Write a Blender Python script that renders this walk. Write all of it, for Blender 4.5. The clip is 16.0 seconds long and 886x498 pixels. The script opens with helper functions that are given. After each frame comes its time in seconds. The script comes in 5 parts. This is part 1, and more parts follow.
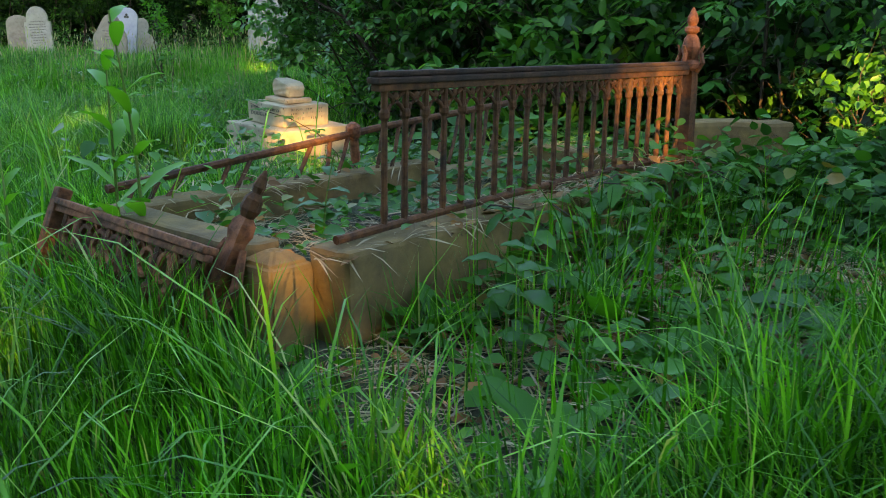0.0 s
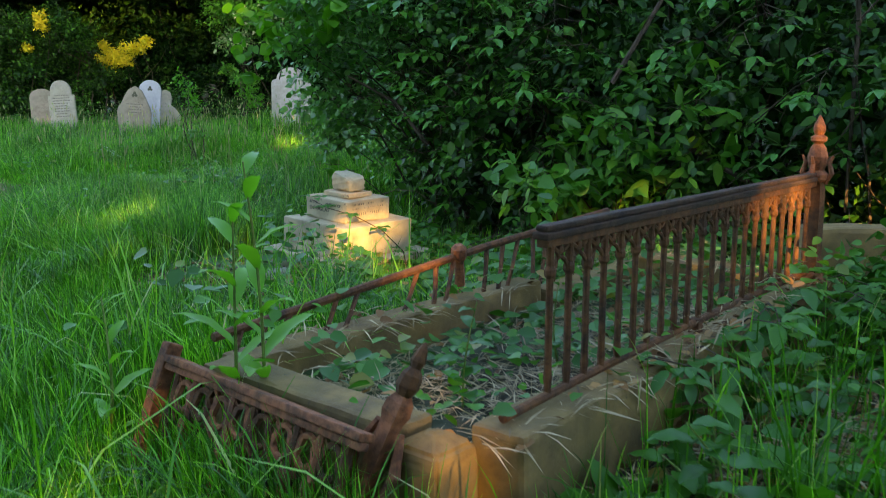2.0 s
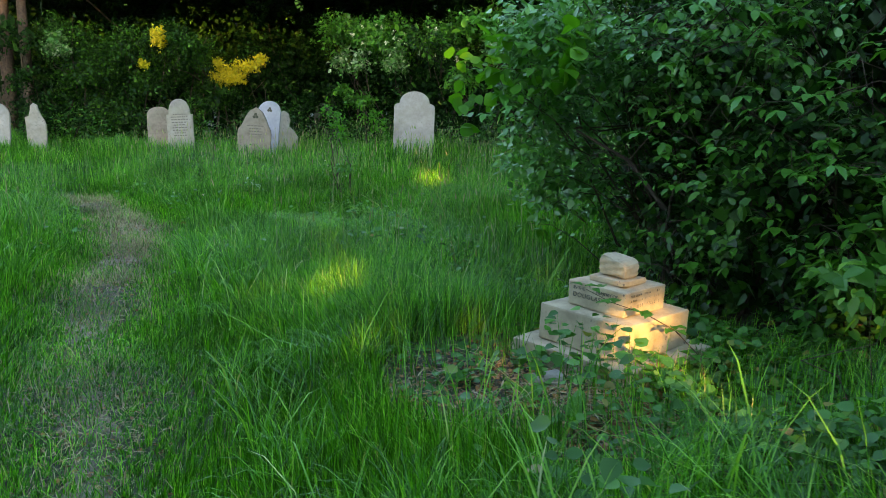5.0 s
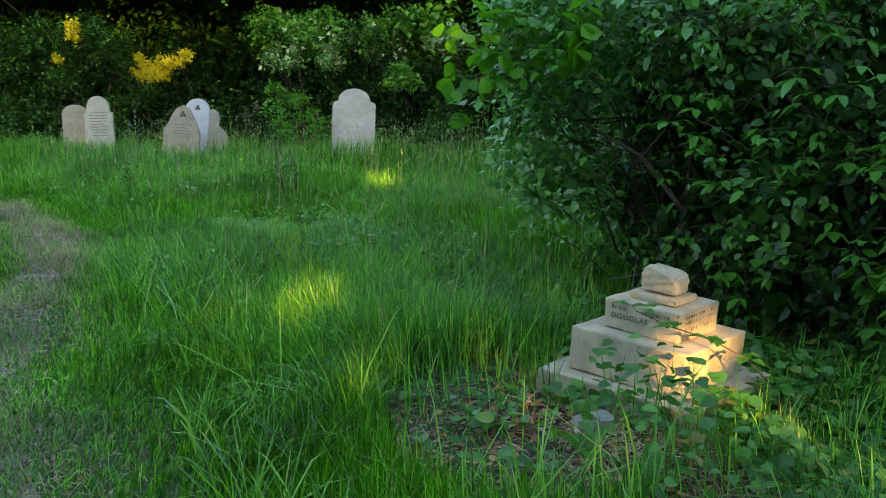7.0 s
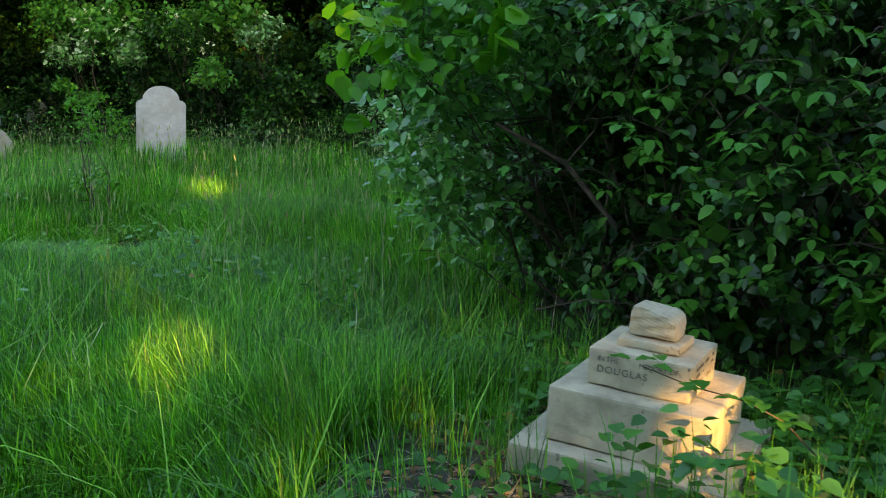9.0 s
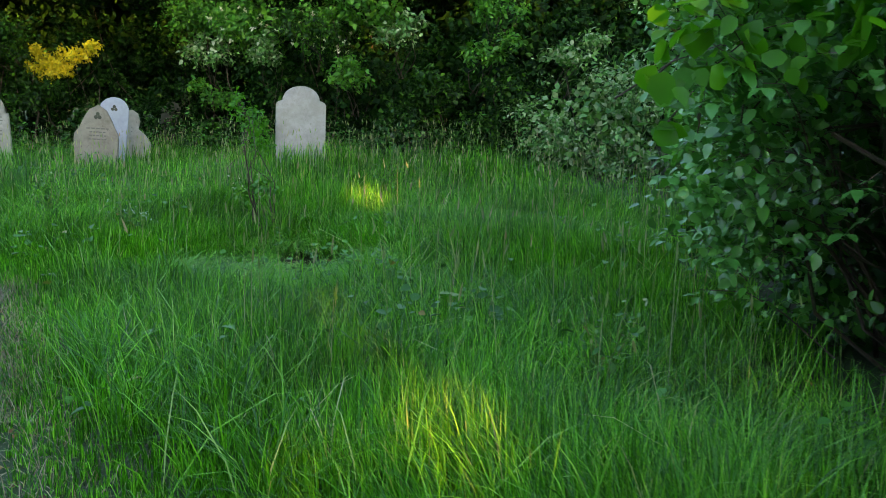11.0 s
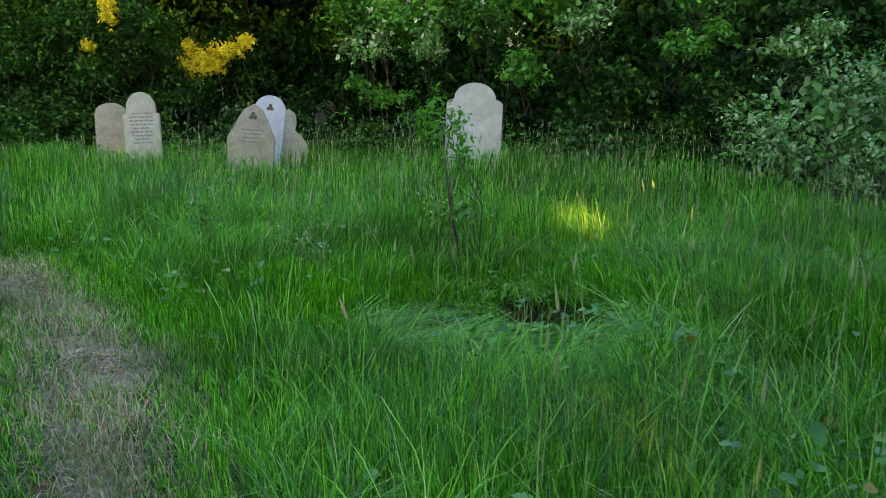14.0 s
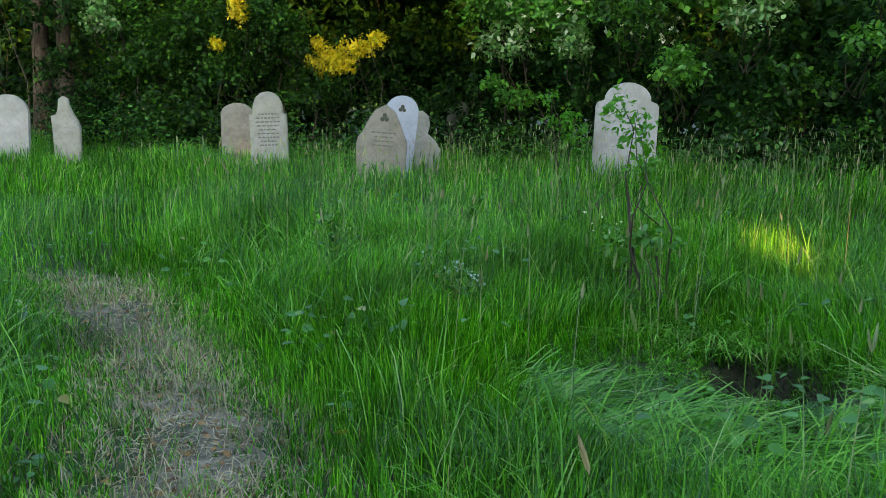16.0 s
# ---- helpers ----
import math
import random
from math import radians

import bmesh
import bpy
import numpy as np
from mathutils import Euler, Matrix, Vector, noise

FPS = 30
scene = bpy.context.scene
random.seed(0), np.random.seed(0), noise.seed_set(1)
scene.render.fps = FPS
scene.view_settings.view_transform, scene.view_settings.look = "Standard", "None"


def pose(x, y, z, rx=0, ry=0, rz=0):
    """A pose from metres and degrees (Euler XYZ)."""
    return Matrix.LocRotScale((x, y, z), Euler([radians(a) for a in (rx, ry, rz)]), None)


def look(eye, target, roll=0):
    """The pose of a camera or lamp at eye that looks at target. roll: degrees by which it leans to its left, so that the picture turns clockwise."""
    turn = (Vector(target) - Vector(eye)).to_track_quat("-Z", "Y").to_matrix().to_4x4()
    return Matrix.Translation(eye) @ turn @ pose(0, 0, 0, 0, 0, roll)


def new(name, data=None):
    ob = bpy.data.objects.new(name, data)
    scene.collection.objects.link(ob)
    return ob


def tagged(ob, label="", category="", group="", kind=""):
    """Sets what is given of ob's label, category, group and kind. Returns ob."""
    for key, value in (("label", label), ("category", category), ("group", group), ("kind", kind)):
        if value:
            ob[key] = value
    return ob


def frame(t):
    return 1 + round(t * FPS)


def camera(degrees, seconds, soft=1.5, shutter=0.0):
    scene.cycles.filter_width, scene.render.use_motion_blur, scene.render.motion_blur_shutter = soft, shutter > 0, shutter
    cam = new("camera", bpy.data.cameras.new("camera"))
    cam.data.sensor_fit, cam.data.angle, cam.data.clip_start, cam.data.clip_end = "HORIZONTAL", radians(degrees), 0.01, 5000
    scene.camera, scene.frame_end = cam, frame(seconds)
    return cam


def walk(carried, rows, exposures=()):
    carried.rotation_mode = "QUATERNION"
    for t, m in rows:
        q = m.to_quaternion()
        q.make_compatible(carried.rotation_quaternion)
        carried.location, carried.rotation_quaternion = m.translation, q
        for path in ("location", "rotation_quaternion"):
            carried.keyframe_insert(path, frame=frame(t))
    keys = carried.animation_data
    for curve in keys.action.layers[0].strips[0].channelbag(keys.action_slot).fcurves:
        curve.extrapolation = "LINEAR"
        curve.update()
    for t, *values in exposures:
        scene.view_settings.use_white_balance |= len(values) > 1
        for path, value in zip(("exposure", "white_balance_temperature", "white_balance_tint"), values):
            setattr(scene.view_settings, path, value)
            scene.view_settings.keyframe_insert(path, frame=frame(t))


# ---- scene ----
cam = camera(51.0, 16.0, 0.35, 0.25)
PATH = [
    (0, (0.38, 2.518, 0.97), (0.173, 4.447, 0.485), 0.4),
    (0.5, (0.304, 2.544, 0.965), (0.07, 4.47, 0.478), 0.4),
    (1, (0.236, 2.527, 0.992), (-0.018, 4.451, 0.51), 0.1),
    (1.5, (0.122, 2.613, 1.041), (-0.127, 4.54, 0.564), -0.1),
    (2, (0.0, 2.774, 1.154), (-0.227, 4.727, 0.786), -0.5),
    (2.5, (-0.183, 2.89, 1.205), (-0.267, 4.857, 0.854), -0.5),
    (3, (-0.367, 2.953, 1.268), (-0.218, 4.916, 0.915), -0.7),
    (3.5, (-0.514, 3.076, 1.341), (-0.355, 5.037, 0.982), -0.6),
    (4, (-0.707, 3.183, 1.415), (-0.774, 5.15, 1.056), -0.3),
    (4.5, (-0.977, 3.291, 1.434), (-1.341, 5.227, 1.088), 0.7),
    (7, (-1.742, 4.231, 1.314), (-1.939, 6.192, 0.978), 0.9),
    (7.5, (-1.825, 4.419, 1.29), (-1.789, 6.391, 0.956), 0.8),
    (8, (-1.964, 4.624, 1.281), (-1.816, 6.59, 0.946), 0.8),
    (8.5, (-2.153, 4.929, 1.285), (-1.903, 6.885, 0.952), 0.8),
    (9, (-2.288, 5.195, 1.291), (-2.053, 7.153, 0.96), 1.0),
    (9.5, (-2.4, 5.377, 1.283), (-2.379, 7.349, 0.953), 1.3),
    (12, (-3.302, 6.887, 1.278), (-3.264, 8.858, 0.943), 0.9),
    (12.5, (-3.326, 7.226, 1.245), (-3.317, 9.198, 0.912), 1.0),
    (13, (-3.521, 7.426, 1.263), (-3.66, 9.392, 0.923), 1.1),
    (13.5, (-3.714, 7.7, 1.265), (-3.947, 9.657, 0.923), 1.1),
    (14, (-3.849, 7.965, 1.259), (-4.09, 9.92, 0.916), 1.0),
    (14.5, (-3.947, 8.243, 1.264), (-4.288, 10.184, 0.918), 1.1),
    (15, (-4.082, 8.527, 1.232), (-4.553, 10.439, 0.885), 1.2),
    (15.5, (-4.199, 8.786, 1.213), (-4.686, 10.696, 0.871), 1.2),
    (16, (-4.312, 9.019, 1.223), (-4.801, 10.928, 0.88), 1.2),
]
EXPOSURES = [(0.0, 2.65, 6650, 10), (16.0, 2.65, 6650, 10)]
walk(cam, [(t, look(eye, target, roll)) for t, eye, target, roll in PATH], EXPOSURES)

# ---------------------------------------------------------------- light
SUN_FROM = Vector((0.20, -0.95, 0.235)).normalized()
world = bpy.data.worlds.new("sky")
scene.world = world
world.use_nodes = True
wn = world.node_tree.nodes
sky = wn.new("ShaderNodeTexSky")
sky.sky_type = "NISHITA"
sky.sun_disc = False
sky.sun_elevation = math.asin(SUN_FROM.z)
sky.sun_rotation = math.atan2(SUN_FROM.x, SUN_FROM.y)
world.node_tree.links.new(sky.outputs[0], wn["Background"].inputs[0])
wn["Background"].inputs[1].default_value = 0.15
sun = new("sun", bpy.data.lights.new("sun", "SUN"))
sun.data.energy = 3.8
sun.data.angle = radians(0.6)
sun.data.color = (1.0, 0.55, 0.15)
sun.matrix_world = look((0, 0, 20), (-SUN_FROM.x, -SUN_FROM.y, 20 - SUN_FROM.z))

# ---------------------------------------------------------------- materials


def material(name):
    m = bpy.data.materials.new(name)
    m.use_nodes = True
    nt = m.node_tree
    return m, nt, nt.nodes["Principled BSDF"]


def node(nt, kind, **inputs):
    n = nt.nodes.new(kind)
    for key, value in inputs.items():
        n.inputs[key.replace("_", " ")].default_value = value
    return n


def ramp(nt, source, stops):
    r = nt.nodes.new("ShaderNodeValToRGB")
    while len(r.color_ramp.elements) < len(stops):
        r.color_ramp.elements.new(0.5)
    for e, (p, c) in zip(r.color_ramp.elements, stops):
        e.position, e.color = p, (*c, 1)
    nt.links.new(source, r.inputs[0])
    return r.outputs[0]


def mix(nt, fac, a, b, mode="MIX"):
    n = nt.nodes.new("ShaderNodeMix")
    n.data_type, n.blend_type = "RGBA", mode
    for sock, v in ((n.inputs[0], fac), (n.inputs[6], a), (n.inputs[7], b)):
        if isinstance(v, bpy.types.NodeSocket):
            nt.links.new(v, sock)
        else:
            sock.default_value = v if isinstance(v, float) else (*v, 1)
    return n.outputs[2]


def noise_of(nt, scale, detail=4.0, rough=0.6, where="Object"):
    co = nt.nodes.new("ShaderNodeTexCoord")
    n = node(nt, "ShaderNodeTexNoise", Scale=scale, Detail=detail, Roughness=rough)
    nt.links.new(co.outputs[where], n.inputs["Vector"])
    return n.outputs["Fac"]


def bump(nt, bsdf, height, strength=0.4, distance=0.01):
    b = node(nt, "ShaderNodeBump", Strength=strength, Distance=distance)
    nt.links.new(height, b.inputs["Height"])
    nt.links.new(b.outputs[0], bsdf.inputs["Normal"])


def leaf_material(name, stops, rough=0.45, through_light=0.3, patchy=0.5, gloss=0.32):
    m, nt, p = material(name)
    stops = [(s, (c[0] * 0.72, c[1] * 1.12, c[2] * 0.42) if c[1] > c[0] * 1.2 else c) for s, c in stops]
    geo = nt.nodes.new("ShaderNodeNewGeometry")
    col = ramp(nt, geo.outputs["Random Per Island"], stops)
    blot = ramp(nt, noise_of(nt, 1.3, 3.0), [(0.3, (1 - patchy, 1 - patchy, 1 - patchy)), (0.7, (1.15, 1.12, 1.0))])
    col = mix(nt, 1.0, col, blot, "MULTIPLY")
    nt.links.new(col, p.inputs["Base Color"])
    p.inputs["Roughness"].default_value = rough
    p.inputs["Specular IOR Level"].default_value = gloss
    tr = nt.nodes.new("ShaderNodeBsdfTranslucent")
    lit = mix(nt, 1.0, col, (1.5, 1.6, 0.5), "MULTIPLY")
    nt.links.new(lit, tr.inputs["Color"])
    sh = node(nt, "ShaderNodeMixShader", Fac=through_light)
    nt.links.new(p.outputs[0], sh.inputs[1])
    nt.links.new(tr.outputs[0], sh.inputs[2])
    nt.links.new(sh.outputs[0], nt.nodes["Material Output"].inputs["Surface"])
    return m


GRASS = leaf_material("grass_blades", [(0.0, (0.03, 0.09, 0.012)), (0.42, (0.065, 0.18, 0.022)), (0.75, (0.15, 0.34, 0.045)), (0.97, (0.38, 0.58, 0.15)), (1.0, (0.46, 0.42, 0.24))], 0.38, 0.42, 0.5, 0.42)
PALE_GRASS = leaf_material("pale_grass_blades", [(0.0, (0.12, 0.26, 0.05)), (0.6, (0.22, 0.38, 0.10)), (0.9, (0.34, 0.46, 0.18)), (1.0, (0.5, 0.46, 0.28))], 0.36, 0.35, 0.3)
DRY = leaf_material("dry_straw", [(0.0, (0.30, 0.23, 0.14)), (0.6, (0.55, 0.46, 0.32)), (1.0, (0.16, 0.11, 0.07))], 0.7, 0.15)
SEED = leaf_material("seed_heads", [(0.0, (0.20, 0.27, 0.12)), (0.5, (0.32, 0.38, 0.20)), (0.85, (0.38, 0.36, 0.22)), (1.0, (0.44, 0.33, 0.24))], 0.7, 0.2)
BRAMBLE = leaf_material("bramble_leaves", [(0.0, (0.014, 0.042, 0.016)), (0.5, (0.032, 0.082, 0.027)), (0.85, (0.075, 0.155, 0.05)), (1.0, (0.14, 0.23, 0.08))], 0.36, 0.18, 0.5)
IVY = leaf_material("ivy_ground_leaves", [(0.0, (0.04, 0.10, 0.04)), (0.6, (0.075, 0.17, 0.07)), (0.93, (0.12, 0.23, 0.08)), (1.0, (0.28, 0.20, 0.06))], 0.38, 0.25, 0.25)
LIME = leaf_material("lime_green_leaves", [(0.0, (0.07, 0.17, 0.03)), (1.0, (0.13, 0.26, 0.04))], 0.4, 0.45, 0.2)
DOCK = leaf_material("broad_weed_leaves", [(0.0, (0.06, 0.16, 0.03)), (1.0, (0.12, 0.26, 0.05))], 0.42, 0.4, 0.2)
# near-black greens, low gloss: the hedge's deep shade is put into the leaf colour
HEDGE = leaf_material("shade_dark_hedge_leaves", [(0.0, (0.008, 0.024, 0.010)), (0.6, (0.018, 0.045, 0.014)), (0.88, (0.045, 0.095, 0.03)), (1.0, (0.10, 0.17, 0.06))], 0.6, 0.12, 0.75, 0.10)
GREYLEAF = leaf_material("grey_green_leaves", [(0.0, (0.06, 0.13, 0.07)), (0.6, (0.19, 0.29, 0.16)), (1.0, (0.38, 0.45, 0.30))], 0.45, 0.2, 0.5)
GLOSSY = leaf_material("glossy_bluish_leaves", [(0.0, (0.06, 0.15, 0.07)), (0.6, (0.13, 0.27, 0.13)), (1.0, (0.25, 0.40, 0.24))], 0.3, 0.25, 0.3, 0.8)
BROADLEAF = leaf_material("broad_green_leaves", [(0.0, (0.055, 0.135, 0.04)), (0.6, (0.10, 0.21, 0.06)), (1.0, (0.20, 0.30, 0.08))], 0.36, 0.3, 0.2)
FRESH = leaf_material("fresh_hawthorn_leaves", [(0.0, (0.014, 0.038, 0.010)), (0.6, (0.034, 0.078, 0.018)), (1.0, (0.13, 0.22, 0.045))], 0.5, 0.25, 0.65, 0.2)
YELLOW = leaf_material("yellow_blossom", [(0.0, (0.55, 0.40, 0.01)), (0.6, (0.75, 0.60, 0.02)), (1.0, (0.45, 0.45, 0.03))], 0.6, 0.3, 0.2)
WHITE_FLOWER = leaf_material("white_blossom", [(0.0, (0.5, 0.52, 0.42)), (1.0, (0.75, 0.75, 0.66))], 0.7, 0.3, 0.2)
BLUE_FLOWER = leaf_material("pale_blue_blossom", [(0.0, (0.25, 0.32, 0.5)), (1.0, (0.45, 0.5, 0.62))], 0.7, 0.3, 0.2)
DEAD = leaf_material("dead_leaves", [(0.0, (0.10, 0.05, 0.02)), (0.5, (0.22, 0.12, 0.05)), (0.85, (0.36, 0.19, 0.06)), (1.0, (0.42, 0.30, 0.16))], 0.7, 0.1, 0.3)


def bark_material(name, a, b):
    m, nt, p = material(name)
    nt.links.new(ramp(nt, noise_of(nt, 18.0), [(0.3, a), (0.7, b)]), p.inputs["Base Color"])
    p.inputs["Roughness"].default_value = 0.85
    bump(nt, p, noise_of(nt, 60.0), 0.6, 0.01)
    return m


BARK = bark_material("twig_bark", (0.035, 0.024, 0.016), (0.095, 0.066, 0.043))
STALK = bark_material("green_stalk", (0.10, 0.17, 0.03), (0.20, 0.28, 0.06))


def stone_material(name, base, dark, lichen, amount=0.5, spots=(0.05, 0.05, 0.045)):
    m, nt, p = material(name)
    grain = noise_of(nt, 9.0, 8.0, 0.65)
    col = ramp(nt, grain, [(0.3, dark), (0.62, base)])
    big = ramp(nt, noise_of(nt, 2.6, 5.0, 0.6), [(0.45, (0, 0, 0)), (0.68, (amount, amount, amount))])
    col = mix(nt, big, col, lichen)
    speck = ramp(nt, noise_of(nt, 34.0, 3.0, 0.5), [(0.63, (0, 0, 0)), (0.70, (1, 1, 1))])
    zone = ramp(nt, noise_of(nt, 4.0, 3.0, 0.5), [(0.48, (0, 0, 0)), (0.62, (0.85, 0.85, 0.85))])
    col = mix(nt, mix(nt, 1.0, speck, zone, "MULTIPLY"), col, spots)
    nt.links.new(col, p.inputs["Base Color"])
    p.inputs["Roughness"].default_value = 0.88
    bump(nt, p, noise_of(nt, 70.0, 8.0, 0.7), 0.55, 0.006)
    return m


SANDSTONE = stone_material("weathered_sandstone", (0.47, 0.40, 0.26), (0.27, 0.23, 0.15), (0.40, 0.37, 0.25), 0.6, (0.06, 0.055, 0.05))
KERBSTONE = stone_material("mossy_kerb_stone", (0.27, 0.18, 0.062), (0.10, 0.068, 0.034), (0.13, 0.105, 0.035), 0.8)
PALESTONE = stone_material("pale_headstone_limestone", (0.43, 0.41, 0.37), (0.29, 0.28, 0.24), (0.28, 0.28, 0.20), 0.6, (0.17, 0.17, 0.14))
BROWNSTONE = stone_material("brown_headstone_sandstone", (0.29, 0.25, 0.19), (0.17, 0.145, 0.10), (0.28, 0.27, 0.20), 0.6)
GREYSTONE = stone_material("grey_headstone_stone", (0.36, 0.345, 0.29), (0.22, 0.21, 0.17), (0.36, 0.34, 0.22), 0.6)
MARBLE = stone_material("bluish_white_marble", (0.40, 0.42, 0.46), (0.30, 0.32, 0.35), (0.38, 0.40, 0.38), 0.5, (0.28, 0.29, 0.3))
DARKSTONE = stone_material("dark_mossy_stone", (0.07, 0.065, 0.045), (0.035, 0.035, 0.025), (0.09, 0.11, 0.05), 0.6)


def iron_material(name, rust, dark):
    m, nt, p = material(name)
    col = ramp(nt, noise_of(nt, 11.0, 8.0, 0.7), [(0.30, dark), (0.50, rust), (0.72, (rust[0] * 1.45, rust[1] * 1.3, rust[2] * 1.15))])
    fleck = ramp(nt, noise_of(nt, 45.0, 4.0, 0.6), [(0.35, (0.45, 0.42, 0.42)), (0.6, (1, 1, 1))])
    nt.links.new(mix(nt, 1.0, col, fleck, "MULTIPLY"), p.inputs["Base Color"])
    p.inputs["Roughness"].default_value = 0.78
    p.inputs["Metallic"].default_value = 0.15
    bump(nt, p, noise_of(nt, 90.0, 8.0, 0.7), 0.7, 0.004)
    return m


RUST = iron_material("rusty_cast_iron", (0.13, 0.054, 0.017), (0.036, 0.021, 0.012))
RUST_DARK = iron_material("blackened_cast_iron", (0.055, 0.028, 0.014), (0.02, 0.014, 0.01))
RUST_RED = iron_material("flaking_red_rust_iron", (0.30, 0.115, 0.05), (0.07, 0.035, 0.025))

m, nt, p = material("dark_soil_and_litter")
col = ramp(nt, noise_of(nt, 6.0, 10.0, 0.75), [(0.3, (0.02, 0.022, 0.012)), (0.55, (0.05, 0.045, 0.026)), (0.75, (0.085, 0.07, 0.04))])
nt.links.new(mix(nt, ramp(nt, noise_of(nt, 0.9, 4.0), [(0.4, (0, 0, 0)), (0.6, (0.7, 0.7, 0.7))]), col, (0.035, 0.085, 0.015)), p.inputs["Base Color"])
p.inputs["Roughness"].default_value = 0.95
bump(nt, p, noise_of(nt, 25.0, 8.0, 0.7), 0.8, 0.03)
SOIL = m
m, nt, p = material("trodden_dry_earth")
col = ramp(nt, noise_of(nt, 14.0, 10.0, 0.75), [(0.3, (0.11, 0.085, 0.055)), (0.5, (0.25, 0.20, 0.14)), (0.7, (0.46, 0.40, 0.31))])
nt.links.new(mix(nt, ramp(nt, noise_of(nt, 2.2, 5.0), [(0.36, (0, 0, 0)), (0.58, (0.9, 0.9, 0.9))]), col, (0.055, 0.06, 0.025)), p.inputs["Base Color"])
p.inputs["Roughness"].default_value = 0.95
bump(nt, p, noise_of(nt, 50.0, 8.0, 0.7), 0.8, 0.02)
EARTH = m
m, nt, p = material("faded_lettering")
p.inputs["Base Color"].default_value = (0.15, 0.14, 0.11, 1)
p.inputs["Roughness"].default_value = 0.9
LETTER = m

# ---------------------------------------------------------------- helpers
rng = np.random.default_rng(7)


def mesh_object(name, verts, faces, mat, parent=None):
    """One mesh of equal-sided faces from arrays."""
    me = bpy.data.meshes.new(name)
    verts = np.ascontiguousarray(verts, dtype=np.float32).reshape(-1, 3)
    faces = np.ascontiguousarray(faces, dtype=np.int32)
    n, k = faces.shape
    me.vertices.add(len(verts))
    me.vertices.foreach_set("co", verts.ravel())
    me.loops.add(n * k)
    me.loops.foreach_set("vertex_index", faces.ravel())
    me.polygons.add(n)
    me.polygons.foreach_set("loop_start", np.arange(0, n * k, k, dtype=np.int32))
    me.update(calc_edges=True)
    me.materials.append(mat)
    ob = new(name, me)
    ob.parent = parent
    return ob


def part(name, bm, mat, parent=None, label="", smooth=False):
    me = bpy.data.meshes.new(name)
    bm.normal_update()
    if smooth:
        for f in bm.faces:
            f.smooth = True
    bm.to_mesh(me)
    bm.free()
    me.materials.append(mat)
    ob = new(name, me)
    ob.parent = parent
    return tagged(ob, label=label)


def thing(name, m, label, category, group=""):
    e = new(name)
    e.matrix_world = m
    e.empty_display_size = 0.1
    return tagged(e, label, category, group)


def tube(bm, pts, radii, seg=6):
    """A tapered round bar through points."""
    rings = []
    pts = [Vector(q) for q in pts]
    for i, c in enumerate(pts):
        d = (pts[min(i + 1, len(pts) - 1)] - pts[max(i - 1, 0)]).normalized()
        side = d.cross(Vector((0.3, 0.2, 1)) if abs(d.z) < 0.9 else Vector((1, 0.1, 0))).normalized()
        up = side.cross(d)
        r = radii[i] if not isinstance(radii, (int, float)) else radii
        rings.append([bm.verts.new(c + (side * math.cos(a) + up * math.sin(a)) * r) for a in np.linspace(0, 2 * math.pi, seg, endpoint=False)])
    for a, b in zip(rings, rings[1:]):
        for i in range(seg):
            bm.faces.new((a[i], a[(i + 1) % seg], b[(i + 1) % seg], b[i]))
    bm.faces.new(rings[0][::-1])
    bm.faces.new(rings[-1])
    return bm


def box(bm, lo, hi, bevel=0.0, rough=0.0, cuts=0, seed=0, m=None):
    """A block from corner to corner with worn edges and an uneven face."""
    tmp = bmesh.new()
    bmesh.ops.create_cube(tmp, size=1)
    s = Vector(hi) - Vector(lo)
    c = (Vector(hi) + Vector(lo)) / 2
    for v in tmp.verts:
        v.co = Vector((v.co.x * s.x, v.co.y * s.y, v.co.z * s.z)) + c
    if bevel:
        bmesh.ops.bevel(tmp, geom=tmp.edges[:], offset=bevel, segments=2, affect="EDGES", profile=0.6)
    if cuts:
        bmesh.ops.subdivide_edges(tmp, edges=tmp.edges[:], cuts=cuts, use_grid_fill=True)
    if rough:
        for v in tmp.verts:
            q = v.co * 7 + Vector((seed * 3.1, seed * 1.7, seed))
            v.co += Vector(noise.noise_vector(q)) * rough + Vector(noise.noise_vector(q * 3.5)) * rough * 0.5
    if m is not None:
        bmesh.ops.transform(tmp, matrix=m, verts=tmp.verts)
    me = bpy.data.meshes.new("tmp")
    tmp.to_mesh(me)
    tmp.free()
    bm.from_mesh(me)
    bpy.data.meshes.remove(me)
    return bm


def outline_slab(bm, pts, thick, bevel=0.01):
    """An upright slab: an outline in x and z, with depth along y."""
    n = len(pts)
    f = bm.faces.new([bm.verts.new((x, -thick / 2, z)) for x, z in pts])
    ext = bmesh.ops.extrude_face_region(bm, geom=[f])
    bmesh.ops.translate(bm, vec=(0, thick, 0), verts=[v for v in ext["geom"] if isinstance(v, bmesh.types.BMVert)])
    bmesh.ops.recalc_face_normals(bm, faces=bm.faces[:])
    if bevel:
        es = [e for e in bm.edges if abs(e.verts[0].co.y - e.verts[1].co.y) < 1e-5]
        bmesh.ops.bevel(bm, geom=es, offset=bevel, segments=2, affect="EDGES")
    return bm


